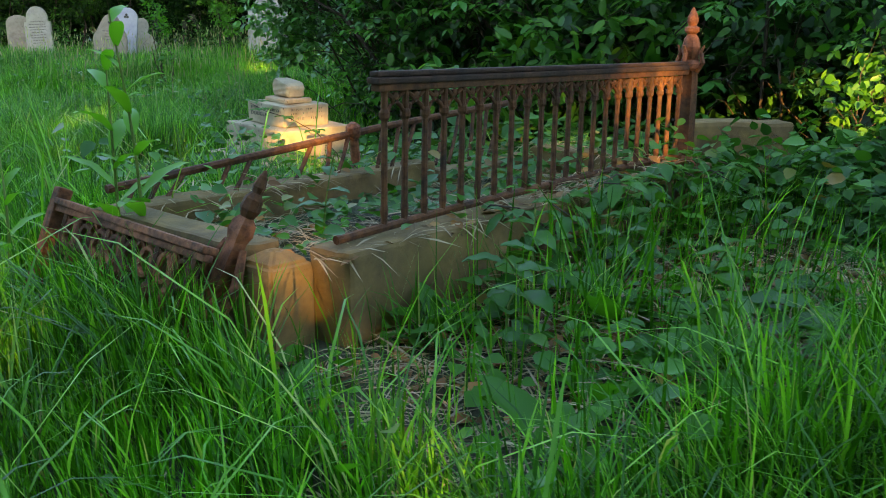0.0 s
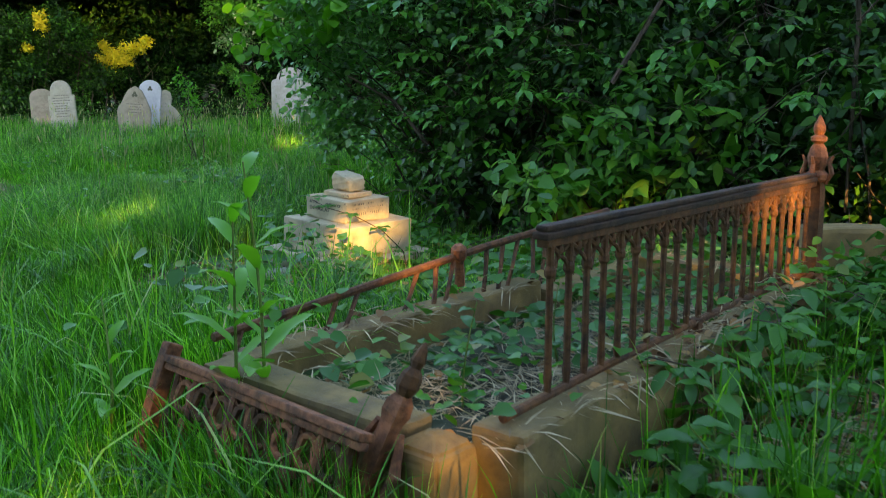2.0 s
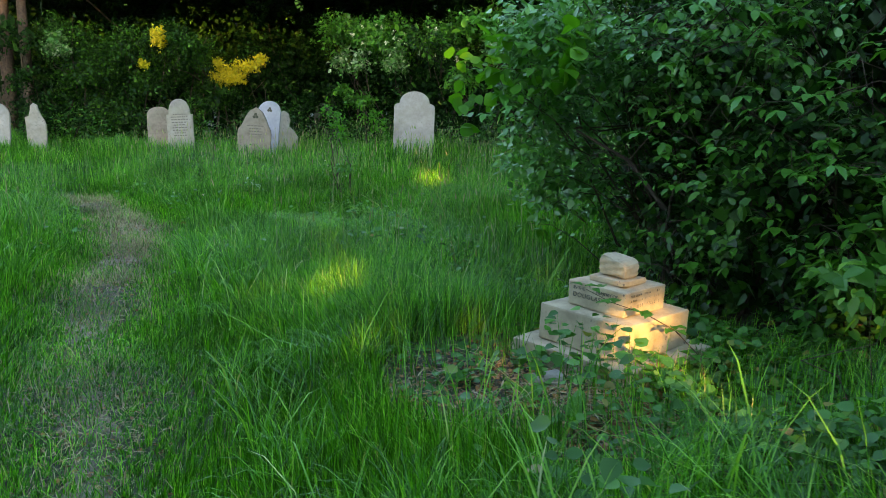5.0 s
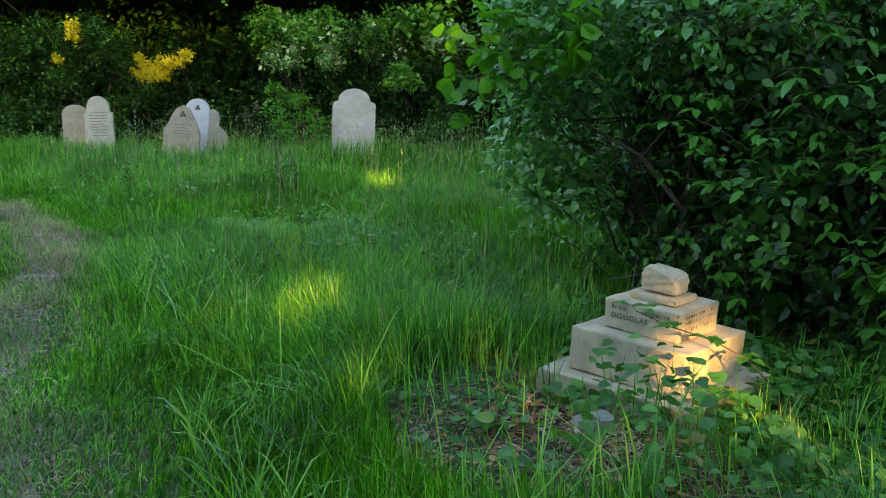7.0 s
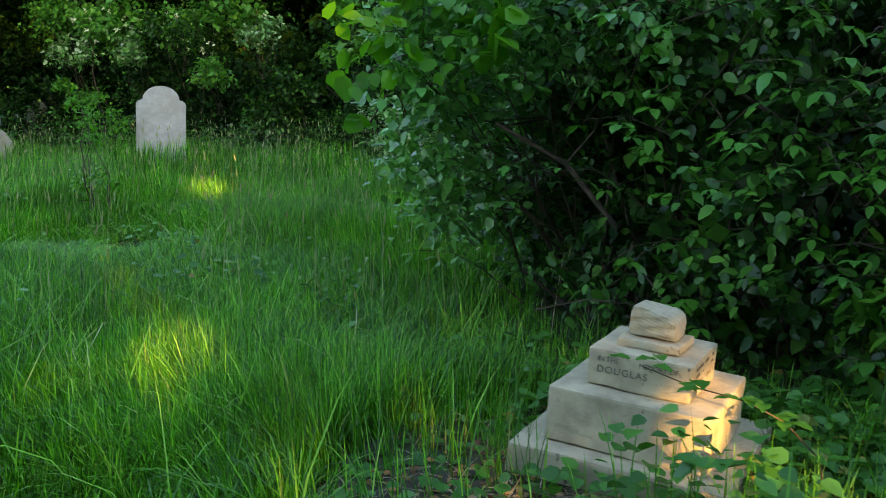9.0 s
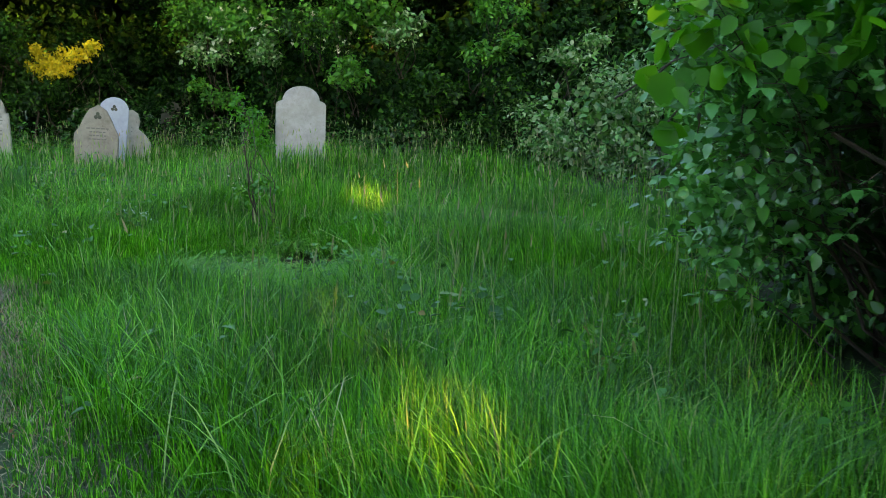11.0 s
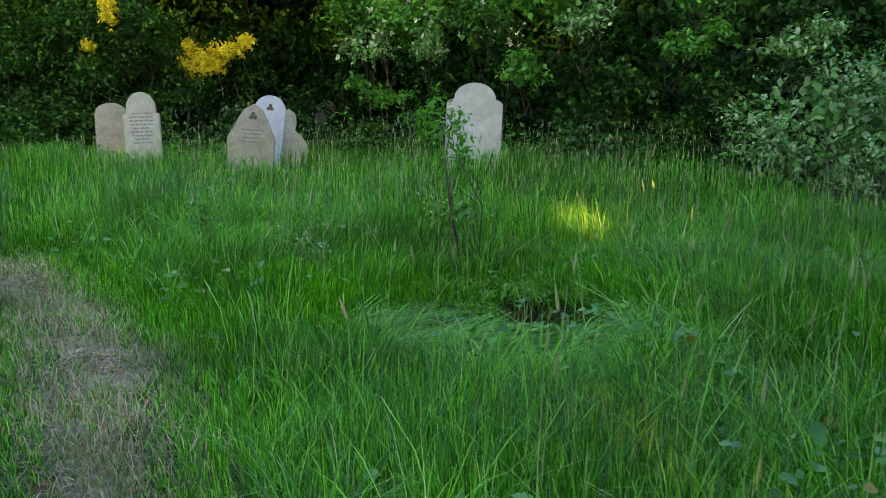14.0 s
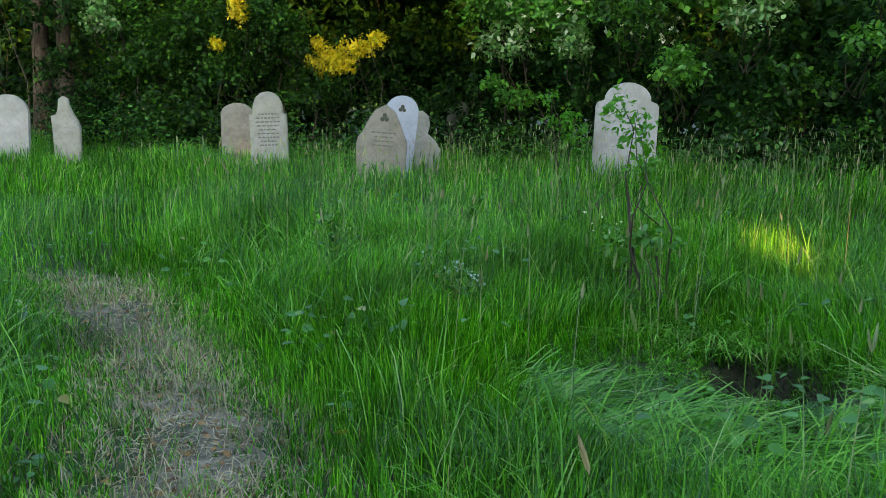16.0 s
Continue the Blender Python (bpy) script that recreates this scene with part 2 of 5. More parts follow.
def turned(bm, profile, seg=8, m=None, square=False):
    """A turned bar: rows of radius and height."""
    rings = []
    for r, z in profile:
        ring = []
        for i in range(seg):
            a = 2 * math.pi * i / seg + (math.pi / 4 if square else 0)
            v = Vector((r * math.cos(a), r * math.sin(a), z))
            ring.append(bm.verts.new(m @ v if m is not None else v))
        rings.append(ring)
    for a, b in zip(rings, rings[1:]):
        for i in range(seg):
            bm.faces.new((a[i], a[(i + 1) % seg], b[(i + 1) % seg], b[i]))
    bm.faces.new(rings[0][::-1])
    bm.faces.new(rings[-1])
    return bm


def unit(a):
    return a / np.maximum(np.linalg.norm(a, axis=-1, keepdims=True), 1e-9)


def leaves(name, base, way, up, length, width, mat, parent=None, fold=0.25, droop=0.15, simple=False):
    """Leaves, each a folded blade of eight points: where it starts, the way it points, its upper side, its size."""
    n = len(base)
    way = unit(way)
    side = unit(np.cross(way, up))
    nor = np.cross(side, way)
    L, W = length[:, None], width[:, None]
    if simple:
        v = np.stack([base, base + way * L * 0.45 + side * W * 0.5, base + way * L - nor * L * droop, base + way * L * 0.45 - side * W * 0.5], 1)
        return mesh_object(name, v, np.arange(n)[:, None] * 4 + np.array([[0, 1, 2, 3]]), mat, parent)
    rows = []
    for s, w, h in ((0, 0, 0), (0.16, 0.40, 0.9), (0.5, 0.5, 1), (0.82, 0.24, 0.6), (1, 0, 0), (0.82, -0.24, 0.6), (0.5, -0.5, 1), (0.16, -0.40, 0.9)):
        rows.append(base + way * L * s + side * W * w + nor * (W * fold * h * 0.5 - L * droop * s * s))
    v = np.stack(rows, 1)
    i = np.arange(n)[:, None] * 8
    f = np.concatenate([i + np.array([[0, 1, 2, 3]]), i + np.array([[0, 3, 4, 5]]), i + np.array([[0, 5, 6, 7]])], 0)
    return mesh_object(name, v, f, mat, parent)


def blades(name, base, height, lean, width, mat, parent=None, droop=0.5, simple=False):
    """Grass: tapering blades that rise, arch over and hang, further the more they lean."""
    n = len(base)
    amount = np.linalg.norm(lean, axis=1)
    way = unit(np.concatenate([lean, np.zeros((n, 1))], 1) + 1e-6)
    side = unit(np.stack([-way[:, 1], way[:, 0], np.zeros(n)], 1) + rng.normal(0, 0.35, (n, 3)) * [1, 1, 0.2])
    length = height * np.sqrt(1 + np.minimum(amount, 2.2) ** 2)
    start = np.clip(0.42 * amount, 0, 1.15)
    bend = np.clip(amount * (0.55 + 0.75 * droop), 0, np.maximum(0.1, 1.95 - start))
    rows, q = [base - side * width[:, None] * 0.4, base + side * width[:, None] * 0.4], base
    for s0, s1, w in ((0.0, 0.42, 0.5), (0.42, 0.76, 0.36), (0.76, 1.0, 0.0)):
        a = start + bend * (s0 + s1) * 0.5 * (0.6 + 0.4 * s1)
        q = q + (way * np.sin(a)[:, None] + np.array([0, 0, 1.0]) * np.cos(a)[:, None]) * (length * (s1 - s0))[:, None]
        rows += [q - side * width[:, None] * w, q + side * width[:, None] * w] if w else [q]
    v = np.stack(rows, 1)
    if simple:
        v = v[:, [0, 1, 4, 5, 6]]
        i = np.arange(n)[:, None] * 5
        f = np.concatenate([i + np.array([[0, 1, 3]]), i + np.array([[0, 3, 2]]), i + np.array([[2, 3, 4]])], 0)
        return mesh_object(name, v, f, mat, parent)
    i = np.arange(n)[:, None] * 7
    f = np.concatenate([i + np.array([[0, 1, 3]]), i + np.array([[0, 3, 2]]), i + np.array([[2, 3, 5]]), i + np.array([[2, 5, 4]]), i + np.array([[4, 5, 6]])], 0)
    return mesh_object(name, v, f, mat, parent)


# ---------------------------------------------------------------- ground
TRACK = np.array([(-2.2, 4.6), (-3.2, 6.6), (-4.1, 7.9), (-4.9, 9.6), (-5.48, 11.0), (-6.0, 12.0), (-6.95, 13.1), (-7.9, 13.9)])
GRAVE = pose(-0.18, 4.50, 0, 0, 0, 54.9)
GRAVE_INV = np.array(GRAVE.inverted())
HOLE = (-3.86, 13.12)


def track_distance(x, y):
    q = np.stack([x, y], -1)
    best = np.full(x.shape, 99.0)
    for a, b in zip(TRACK, TRACK[1:]):
        s = np.clip(((q - a) @ (b - a)) / ((b - a) @ (b - a)), 0, 1)
        best = np.minimum(best, np.linalg.norm(q - (a + s[..., None] * (b - a)), axis=-1))
    return best


def ground_z(x, y):
    x, y = np.asarray(x, float), np.asarray(y, float)
    near = np.exp(-(((x + 0.5) / 28) ** 2 + ((y - 9) / 28) ** 2))
    z = 0.31 * np.exp(-((x - 0.6) ** 2 / 5.0 + (y - 5.2) ** 2 / 4.5))
    z = z + near * (0.025 * np.sin(1.7 * x + 0.6 * y) + 0.02 * np.sin(2.3 * y - 1.1 * x) + 0.012 * np.sin(5.1 * x + 3.7 * y)) - 0.02
    z = z + 0.12 * np.clip((y - 15) / 6, 0, 1) * np.clip((x + 9) / 4, 0, 1)
    z = z - 0.75 * np.exp(-(((x - HOLE[0] + 0.02) / 0.22) ** 4 + ((y - HOLE[1] - 0.05) / 0.26) ** 4))
    return z


fine = np.concatenate([[-400, -150, -60, -30], np.arange(-20, 9.01, 0.17), [14, 30, 60, 150, 400]])
fine_y = np.concatenate([[-400, -150, -60, -20, -8], np.arange(-3, 30.01, 0.17), [40, 60, 150, 400]])
gx, gy = np.meshgrid(fine, fine_y)
gv = np.stack([gx, gy, ground_z(gx, gy)], -1)
nx = len(fine)
ii, jj = np.meshgrid(np.arange(nx - 1), np.arange(len(fine_y) - 1))
a = (jj * nx + ii).ravel()
ground = tagged(mesh_object("ground", gv, np.stack([a, a + 1, a + nx + 1, a + nx], 1), SOIL), "dark soil and leaf litter under overgrown churchyard grass", "ground", kind="structure")

# trodden path, a thin uneven strip on the ground
pts, left = [], []
for (a0, b0) in zip(TRACK, TRACK[1:]):
    for s in np.linspace(0, 1, 14, endpoint=False):
        pts.append(a0 + s * (b0 - a0))
pts = np.array(pts)
tan = unit(np.gradient(pts, axis=0))
nrm = np.stack([-tan[:, 1], tan[:, 0]], 1)
k = np.arange(len(pts))
cols = np.linspace(-1, 1, 9)
worn_in = np.interp(pts[:, 1], [8.0, 9.6], [0.45, 1.0])
rim = worn_in * (0.24 + 0.07 * np.sin(k * 0.45) + 0.05 * np.sin(k * 1.13 + 1))
rim2 = worn_in * (0.22 + 0.07 * np.sin(k * 0.38 + 2) + 0.05 * np.sin(k * 1.31))
v = np.stack([pts + nrm * (c * np.where(c > 0, rim, rim2))[:, None] for c in cols], 1)
vz = ground_z(v[..., 0], v[..., 1]) + 0.008
vz[:, 0] -= 0.03
vz[:, -1] -= 0.03
a = (np.arange(len(pts) - 1)[:, None] * 9 + np.arange(8)).ravel()
tagged(mesh_object("path", np.concatenate([v, vz[..., None]], -1), np.stack([a, a + 9, a + 10, a + 1], 1), EARTH), "trodden strip of dry grey-brown earth through the grass", "path", kind="structure")

# ---------------------------------------------------------------- grass


def grave_local(x, y):
    q = np.stack([x, y, np.zeros_like(x), np.ones_like(x)], -1) @ GRAVE_INV.T
    return q[..., 0], q[..., 1]


def thicket_edge(y):
    """The x at which the thicket begins, for a given y."""
    return np.interp(y, [6.2, 7.0, 7.8, 8.6, 9.2, 10.0, 11.5, 13.0, 15.0, 17.0, 18.5, 20.0], [3.2, 2.0, 0.4, -0.3, -0.9, -1.35, -1.3, -0.9, -0.3, 0.0, -0.6, -1.6])


def keep_grass(x, y):
    u, w = grave_local(x, y)
    inside = (u > -0.12) & (u < 2.1) & (w > -0.12) & (w < 0.95)
    stone = (np.abs(x + 1.215) < 0.42) & (np.abs(y - 8.175) < 0.42)
    bare = (np.hypot(x + 1.75, y - 7.3) < 0.45) & (rng.random(x.shape) < 0.85)
    pit = np.hypot((x - HOLE[0]) / 1.25, y - HOLE[1] + 0.05) < 0.25
    under = (x > thicket_edge(y) + 0.25) & (y > 6.2)
    return ~(inside | stone | pit | under | bare)


def scatter(n, x0, x1, y0, y1):
    return rng.uniform(x0, x1, n), rng.uniform(y0, y1, n)


def low_noise(x, y, s):
    return 0.5 + 0.25 * (np.sin(x * s + 1.3 * np.sin(y * s * 0.7)) + np.sin(y * s * 1.2 + 1.7 * np.sin(x * s * 0.6 + 2)))


def grass_field(name, label, n, x0, x1, y0, y1, tall, wide, weedy=False, simple=False):
    x, y = scatter(n, x0, x1, y0, y1)
    # blades gather in tufts
    cx, cy = np.round(x / 0.11) * 0.11, np.round(y / 0.11) * 0.11
    pull = rng.random(n) * 0.7
    x, y = x + (cx + 0.05 * np.sin(cy * 91) - x) * pull, y + (cy + 0.05 * np.sin(cx * 87) - y) * pull
    d = track_distance(x, y)
    worn = np.clip((d - 0.12) / 0.9, 0, 1)
    shade = ((x > -0.3 + 0.25 * (y - 3)) & (y < 7.5)) | weedy
    u, w = grave_local(x, y)
    thin = np.where(shade, 0.75, 1.0)
    thin = np.where((u > -0.25) & (w < -0.05) & (w > -0.85 - 0.25 * low_noise(u, w, 4.0)), 0.07, thin)
    thin = np.where((u > 2.0) & (y < 9.5) & (x > -1.0), 0.16, thin)
    thin = np.where((u > 0.6) & (w > 0.9) & (x > -1.1) & (y > 6.5), 0.2, thin)
    thin = np.where((x > -1.35 + 0.2 * (y - 7)) & (y > 6.3) & (y < 9.3), 0.10, thin)
    thin = np.where((u > 0.55) & (w > 0.85) & (w < 1.6), 0.3, thin)
    thin = np.where(np.hypot(x + 1.45, y - 7.85) < 0.9, 0.07, thin)
    thin = np.where(x > thicket_edge(y) - 0.3, 0.3, thin)
    ok = keep_grass(x, y) & (rng.random(n) < np.clip(1.1 - 0.75 * low_noise(x, y, 3.3) - 0.45 * np.clip((y - 8.5) / 2, 0, 1), 0.12, 1) + np.clip((d + np.interp(y, [8.0, 9.6], [0.22, 0.0]) - 0.02 - 0.22 * low_noise(x, y, 5.0)) / 0.22, 0, 1)) & (rng.random(n) < thin)
    x, y, worn = x[ok], y[ok], worn[ok]
    n = len(x)
    h = tall * (0.16 + 0.84 * worn) * (0.55 + 0.6 * low_noise(x, y, 2.1)) * rng.uniform(0.28, 1.25, n)
    flow = 2.2 * low_noise(x, y, 0.9) * math.pi
    ang = flow + rng.normal(0, 1.1, n)
    amount = np.abs(rng.normal(0.34, 0.34, n)) * (0.55 + 0.9 * low_noise(x, y, 1.6))
    # grass laid flat round the hollow
    r = np.hypot(x - HOLE[0] + 0.3, (y - HOLE[1] + 0.35) * 1.1)
    flat = np.clip(1.8 - r / 0.72, 0, 1)
    amount = amount + flat * 1.1
    ang = np.where(flat > 0.2, np.arctan2(y - HOLE[1] + 0.5, x - HOLE[0] - 1.0) + 1.9 + rng.normal(0, 0.45, n), ang)
    h = h * (1 - 0.72 * flat)
    lean = np.stack([np.cos(ang), np.sin(ang)], 1) * amount[:, None]
    base = np.stack([x, y, ground_z(x, y) - 0.01], 1)
    wd = wide * rng.uniform(0.6, 1.5, n)
    return tagged(blades(name, base, h, lean, wd, GRASS, None, 0.6, simple), label, "grass", kind="stuff")


grass_field("grass_near", "lush long green grass with bent blades", 215000, -3.6, 2.2, 3.1, 8.6, 0.25, 0.0042)
grass_field("grass_edge", "short green grass along the trodden path", 36000, -6.2, -3.6, 4.4, 8.6, 0.26, 0.008, False, True)
grass_field("grass_middle", "tall uncut green grass, bent and tangled", 150000, -8.0, 0.2, 8.0, 12.2, 0.28, 0.0042)
grass_field("grass_beyond", "tall uncut green grass round the hollow", 170000, -8.0, 0.2, 12.2, 16.0, 0.29, 0.0046, False, True)
grass_field("grass_far", "tall uncut green grass before the headstones", 86000, -17.0, 0.6, 15.5, 25.0, 0.36, 0.009, False, True)
grass_field("grass_side", "tall green grass beside the trodden path", 72000, -13.0, -5.0, 6.0, 16.5, 0.30, 0.007, False, True)
grass_field("grass_rough", "thin rough grass under the thicket's edge", 34000, 0.4, 4.5, 3.1, 9.5, 0.34, 0.0055, True)


r = np.random.default_rng(4)
n = 34000
k = r.integers(0, len(pts), n)
x, y = pts[k, 0] + r.normal(0, 0.27, n), pts[k, 1] + r.normal(0, 0.27, n)
bare = low_noise(x, y, 4.1) + 0.25 * np.sin(x * 13) * np.sin(y * 11)
ok = (r.random(n) < np.clip(1.45 - 1.5 * bare, 0.05, 1)) | (track_distance(x, y) > 0.28)
x, y = x[ok], y[ok]
n = len(x)
a = r.uniform(0, 6.28, n)
for nm, lab, sel, mat in (("path_grass", "short trodden grass on the path", r.random(n) < np.interp(y, [8.0, 10.0], [0.85, 0.42]), GRASS), ("path_straw", "short bleached grass on the path", None, DRY)):
    sel = ~last if sel is None else sel
    last = sel
    q = np.stack([x[sel], y[sel], ground_z(x[sel], y[sel])], 1)
    lean = np.stack([np.cos(a[sel]), np.sin(a[sel])], 1) * r.uniform(0.3, 1.4, sel.sum())[:, None]
    tagged(blades(nm, q, r.uniform(0.03, 0.085, sel.sum()), lean, np.full(sel.sum(), 0.0042), mat, None, 0.5, True), lab, "grass", kind="stuff")


def tussocks(name, label, k, x0, x1, y0, y1, per, tall, wide, laid=None, mat=None):
    """Arching blades that spread out of tufts."""
    cx, cy = scatter(k, x0, x1, y0, y1)
    ok = keep_grass(cx, cy) & (track_distance(cx, cy) > 0.55)
    u, w = grave_local(cx, cy)
    ok &= ~((u > -0.3) & (w < 0.0) & (w > -0.9) & (rng.random(k) < 0.95)) & (np.hypot(cx + 1.45, cy - 7.85) > 0.95) & ~((cx > -1.3) & (cy > 6.2) & (rng.random(k) < 0.85))
    ok &= np.hypot(cx - HOLE[0] + 0.18, cy - HOLE[1] + 0.12) > 0.50
    if laid is None:
        ok &= np.hypot(cx - HOLE[0] + 0.5, (cy - HOLE[1] + 0.3) * 1.1) > 1.0
    cx, cy = cx[ok], cy[ok]
    k = len(cx)
    n = k * per
    size = np.repeat(rng.uniform(0.6, 1.2, k), per)
    x = np.repeat(cx, per) + rng.normal(0, 0.035, n)
    y = np.repeat(cy, per) + rng.normal(0, 0.035, n)
    a = rng.uniform(0, 6.28, n) if laid is None else np.repeat(rng.normal(laid, 0.6, k), per) + rng.normal(0, 0.5, n)
    amount = rng.uniform(0.25, 1.15, n) if laid is None else rng.uniform(1.2, 2.6, n)
    h = tall * size * rng.uniform(0.55, 1.1, n) * (1 if laid is None else 0.26)
    lean = np.stack([np.cos(a), np.sin(a)], 1) * amount[:, None]
    base = np.stack([x, y, ground_z(x, y) - 0.01], 1)
    return tagged(blades(name, base, h, lean, wide * rng.uniform(0.7, 1.5, n), mat or GRASS, None, 1.1 if laid is None else 0.75 / 2.6), label, "grass", kind="stuff")


tussocks("grass_tussocks", "arching tufts of coarse bright grass", 520, -3.2, 2.4, 3.3, 8.6, 46, 0.30, 0.0043)
tussocks("grass_tussocks", "arching tufts of coarse grass in the field", 760, -7.5, 0.0, 8.4, 16.5, 40, 0.36, 0.0042)
tussocks("flattened_grass", "pale swathe of grass pressed flat round a hollow", 130, -5.3, -3.1, 11.8, 12.8, 20, 0.7, 0.007, 0.35, PALE_GRASS)
tussocks("flattened_grass", "green grass pressed flat round a hollow", 260, -5.6, -2.8, 11.6, 12.9, 26, 0.6, 0.0058, 0.1)
tussocks("flattened_grass", "pale swathe of grass pressed flat round a hollow", 70, -3.4, -2.4, 12.2, 13.6, 24, 0.65, 0.007, 2.3, PALE_GRASS)
tussocks("flattened_grass", "bent grass overhanging the dark hollow", 60, -4.5, -3.3, 13.62, 13.9, 30, 0.7, 0.0058, -1.6, PALE_GRASS)
tussocks("long_grass", "long pale arching blades among the grass", 260, -3.4, 1.2, 3.3, 8.8, 6, 0.46, 0.0055, None, PALE_GRASS)
tussocks("long_grass", "long pale arching blades in the field", 1000, -8.0, 0.0, 8.6, 17.0, 7, 0.46, 0.0042, None, PALE_GRASS)

# tall stalks with seed heads
n = 1300
x, y = scatter(n, -9, 0.5, 9.5, 22)
ok = keep_grass(x, y) & (track_distance(x, y) > 0.9)
x, y = x[ok], y[ok]
n = len(x)
ang = rng.uniform(0, 6.28, n)
lean = np.stack([np.cos(ang), np.sin(ang)], 1) * rng.uniform(0.05, 0.3, n)[:, None]
h = rng.uniform(0.45, 0.75, n)
base = np.stack([x, y, ground_z(x, y)], 1)
stalks = tagged(blades("grass_stalks", base, h, lean, np.full(n, 0.0035), SEED, None, 0.1), "tall pale flowering grass stalks with seed heads", "grass", kind="stuff")
tips = base + np.concatenate([lean * h[:, None] * 0.92, h[:, None] * 0.92], 1)
for turn in (0.0, 1.6):
    sideways = np.stack([np.cos(ang + turn), np.sin(ang + turn), np.zeros(n)], 1)
    o = leaves("seed_head", tips, np.concatenate([lean * 1.3, np.ones((n, 1))], 1), sideways, rng.uniform(0.05, 0.09, n), rng.uniform(0.009, 0.014, n), SEED, stalks, 0.1, 0.0)
    tagged(o, kind="stuff")

grass_field("grass_around", "rough green grass across the rest of the churchyard", 34000, -14.0, 8.0, -5.0, 1.9, 0.28, 0.014, False, True)

# ---------------------------------------------------------------- shrubs


def shell_points(blobs, n, depth, seed):
    """Points spread over the outside of a union of lumps, with the outward way at each."""
    r = np.random.default_rng(seed)
    blobs = np.array(blobs, float)
    area = blobs[:, 3] * blobs[:, 4] + blobs[:, 4] * blobs[:, 5] + blobs[:, 3] * blobs[:, 5]
    which = r.choice(len(blobs), n * 3, p=area / area.sum())
    b = blobs[which]
    d = unit(r.normal(0, 1, (n * 3, 3)))
    lump = 1 + 0.20 * np.sin(d[:, 0] * 7 + which) * np.sin(d[:, 1] * 6 + 2 * which) + 0.15 * np.sin(d[:, 2] * 9 + d[:, 0] * 8 + which * 3)
    s = (1 - depth * r.random(n * 3) ** 1.6) * lump
    q = b[:, :3] + d * b[:, 3:] * s[:, None]
    ok = q[:, 2] > ground_z(q[:, 0], q[:, 1]) + 0.03
    for i, o in enumerate(blobs):
        e = np.linalg.norm((q - o[:3]) / o[3:], axis=1)
        ok &= (e > 0.72) | (which == i)
    q, d, b = q[ok][:n], d[ok][:n], b[ok][:n]
    return q, unit(d / b[:, 3:])


def sprays(q, out, per, spread, length, r):
    """Leaves set in sprays round short twigs."""
    n = len(q)
    stem = unit(out + r.normal(0, 0.6, (n, 3)) + [0, 0, 0.1])
    base = np.repeat(q, per, 0) + np.repeat(stem, per, 0) * (np.tile(np.linspace(-0.5, 0.6, per), n) * spread)[:, None] + r.normal(0, spread * 0.22, (n * per, 3))
    way = np.repeat(stem, per, 0) * 0.6 + r.normal(0, 0.75, (n * per, 3)) + [0, 0, -0.15]
    up = np.repeat(out, per, 0) * 0.6 + r.normal(0, 0.45, (n * per, 3)) + [0, 0, 0.9]
    size = length * np.repeat(r.uniform(0.7, 1.2, n), per) * r.uniform(0.6, 1.25, n * per)
    return base, way, up, size


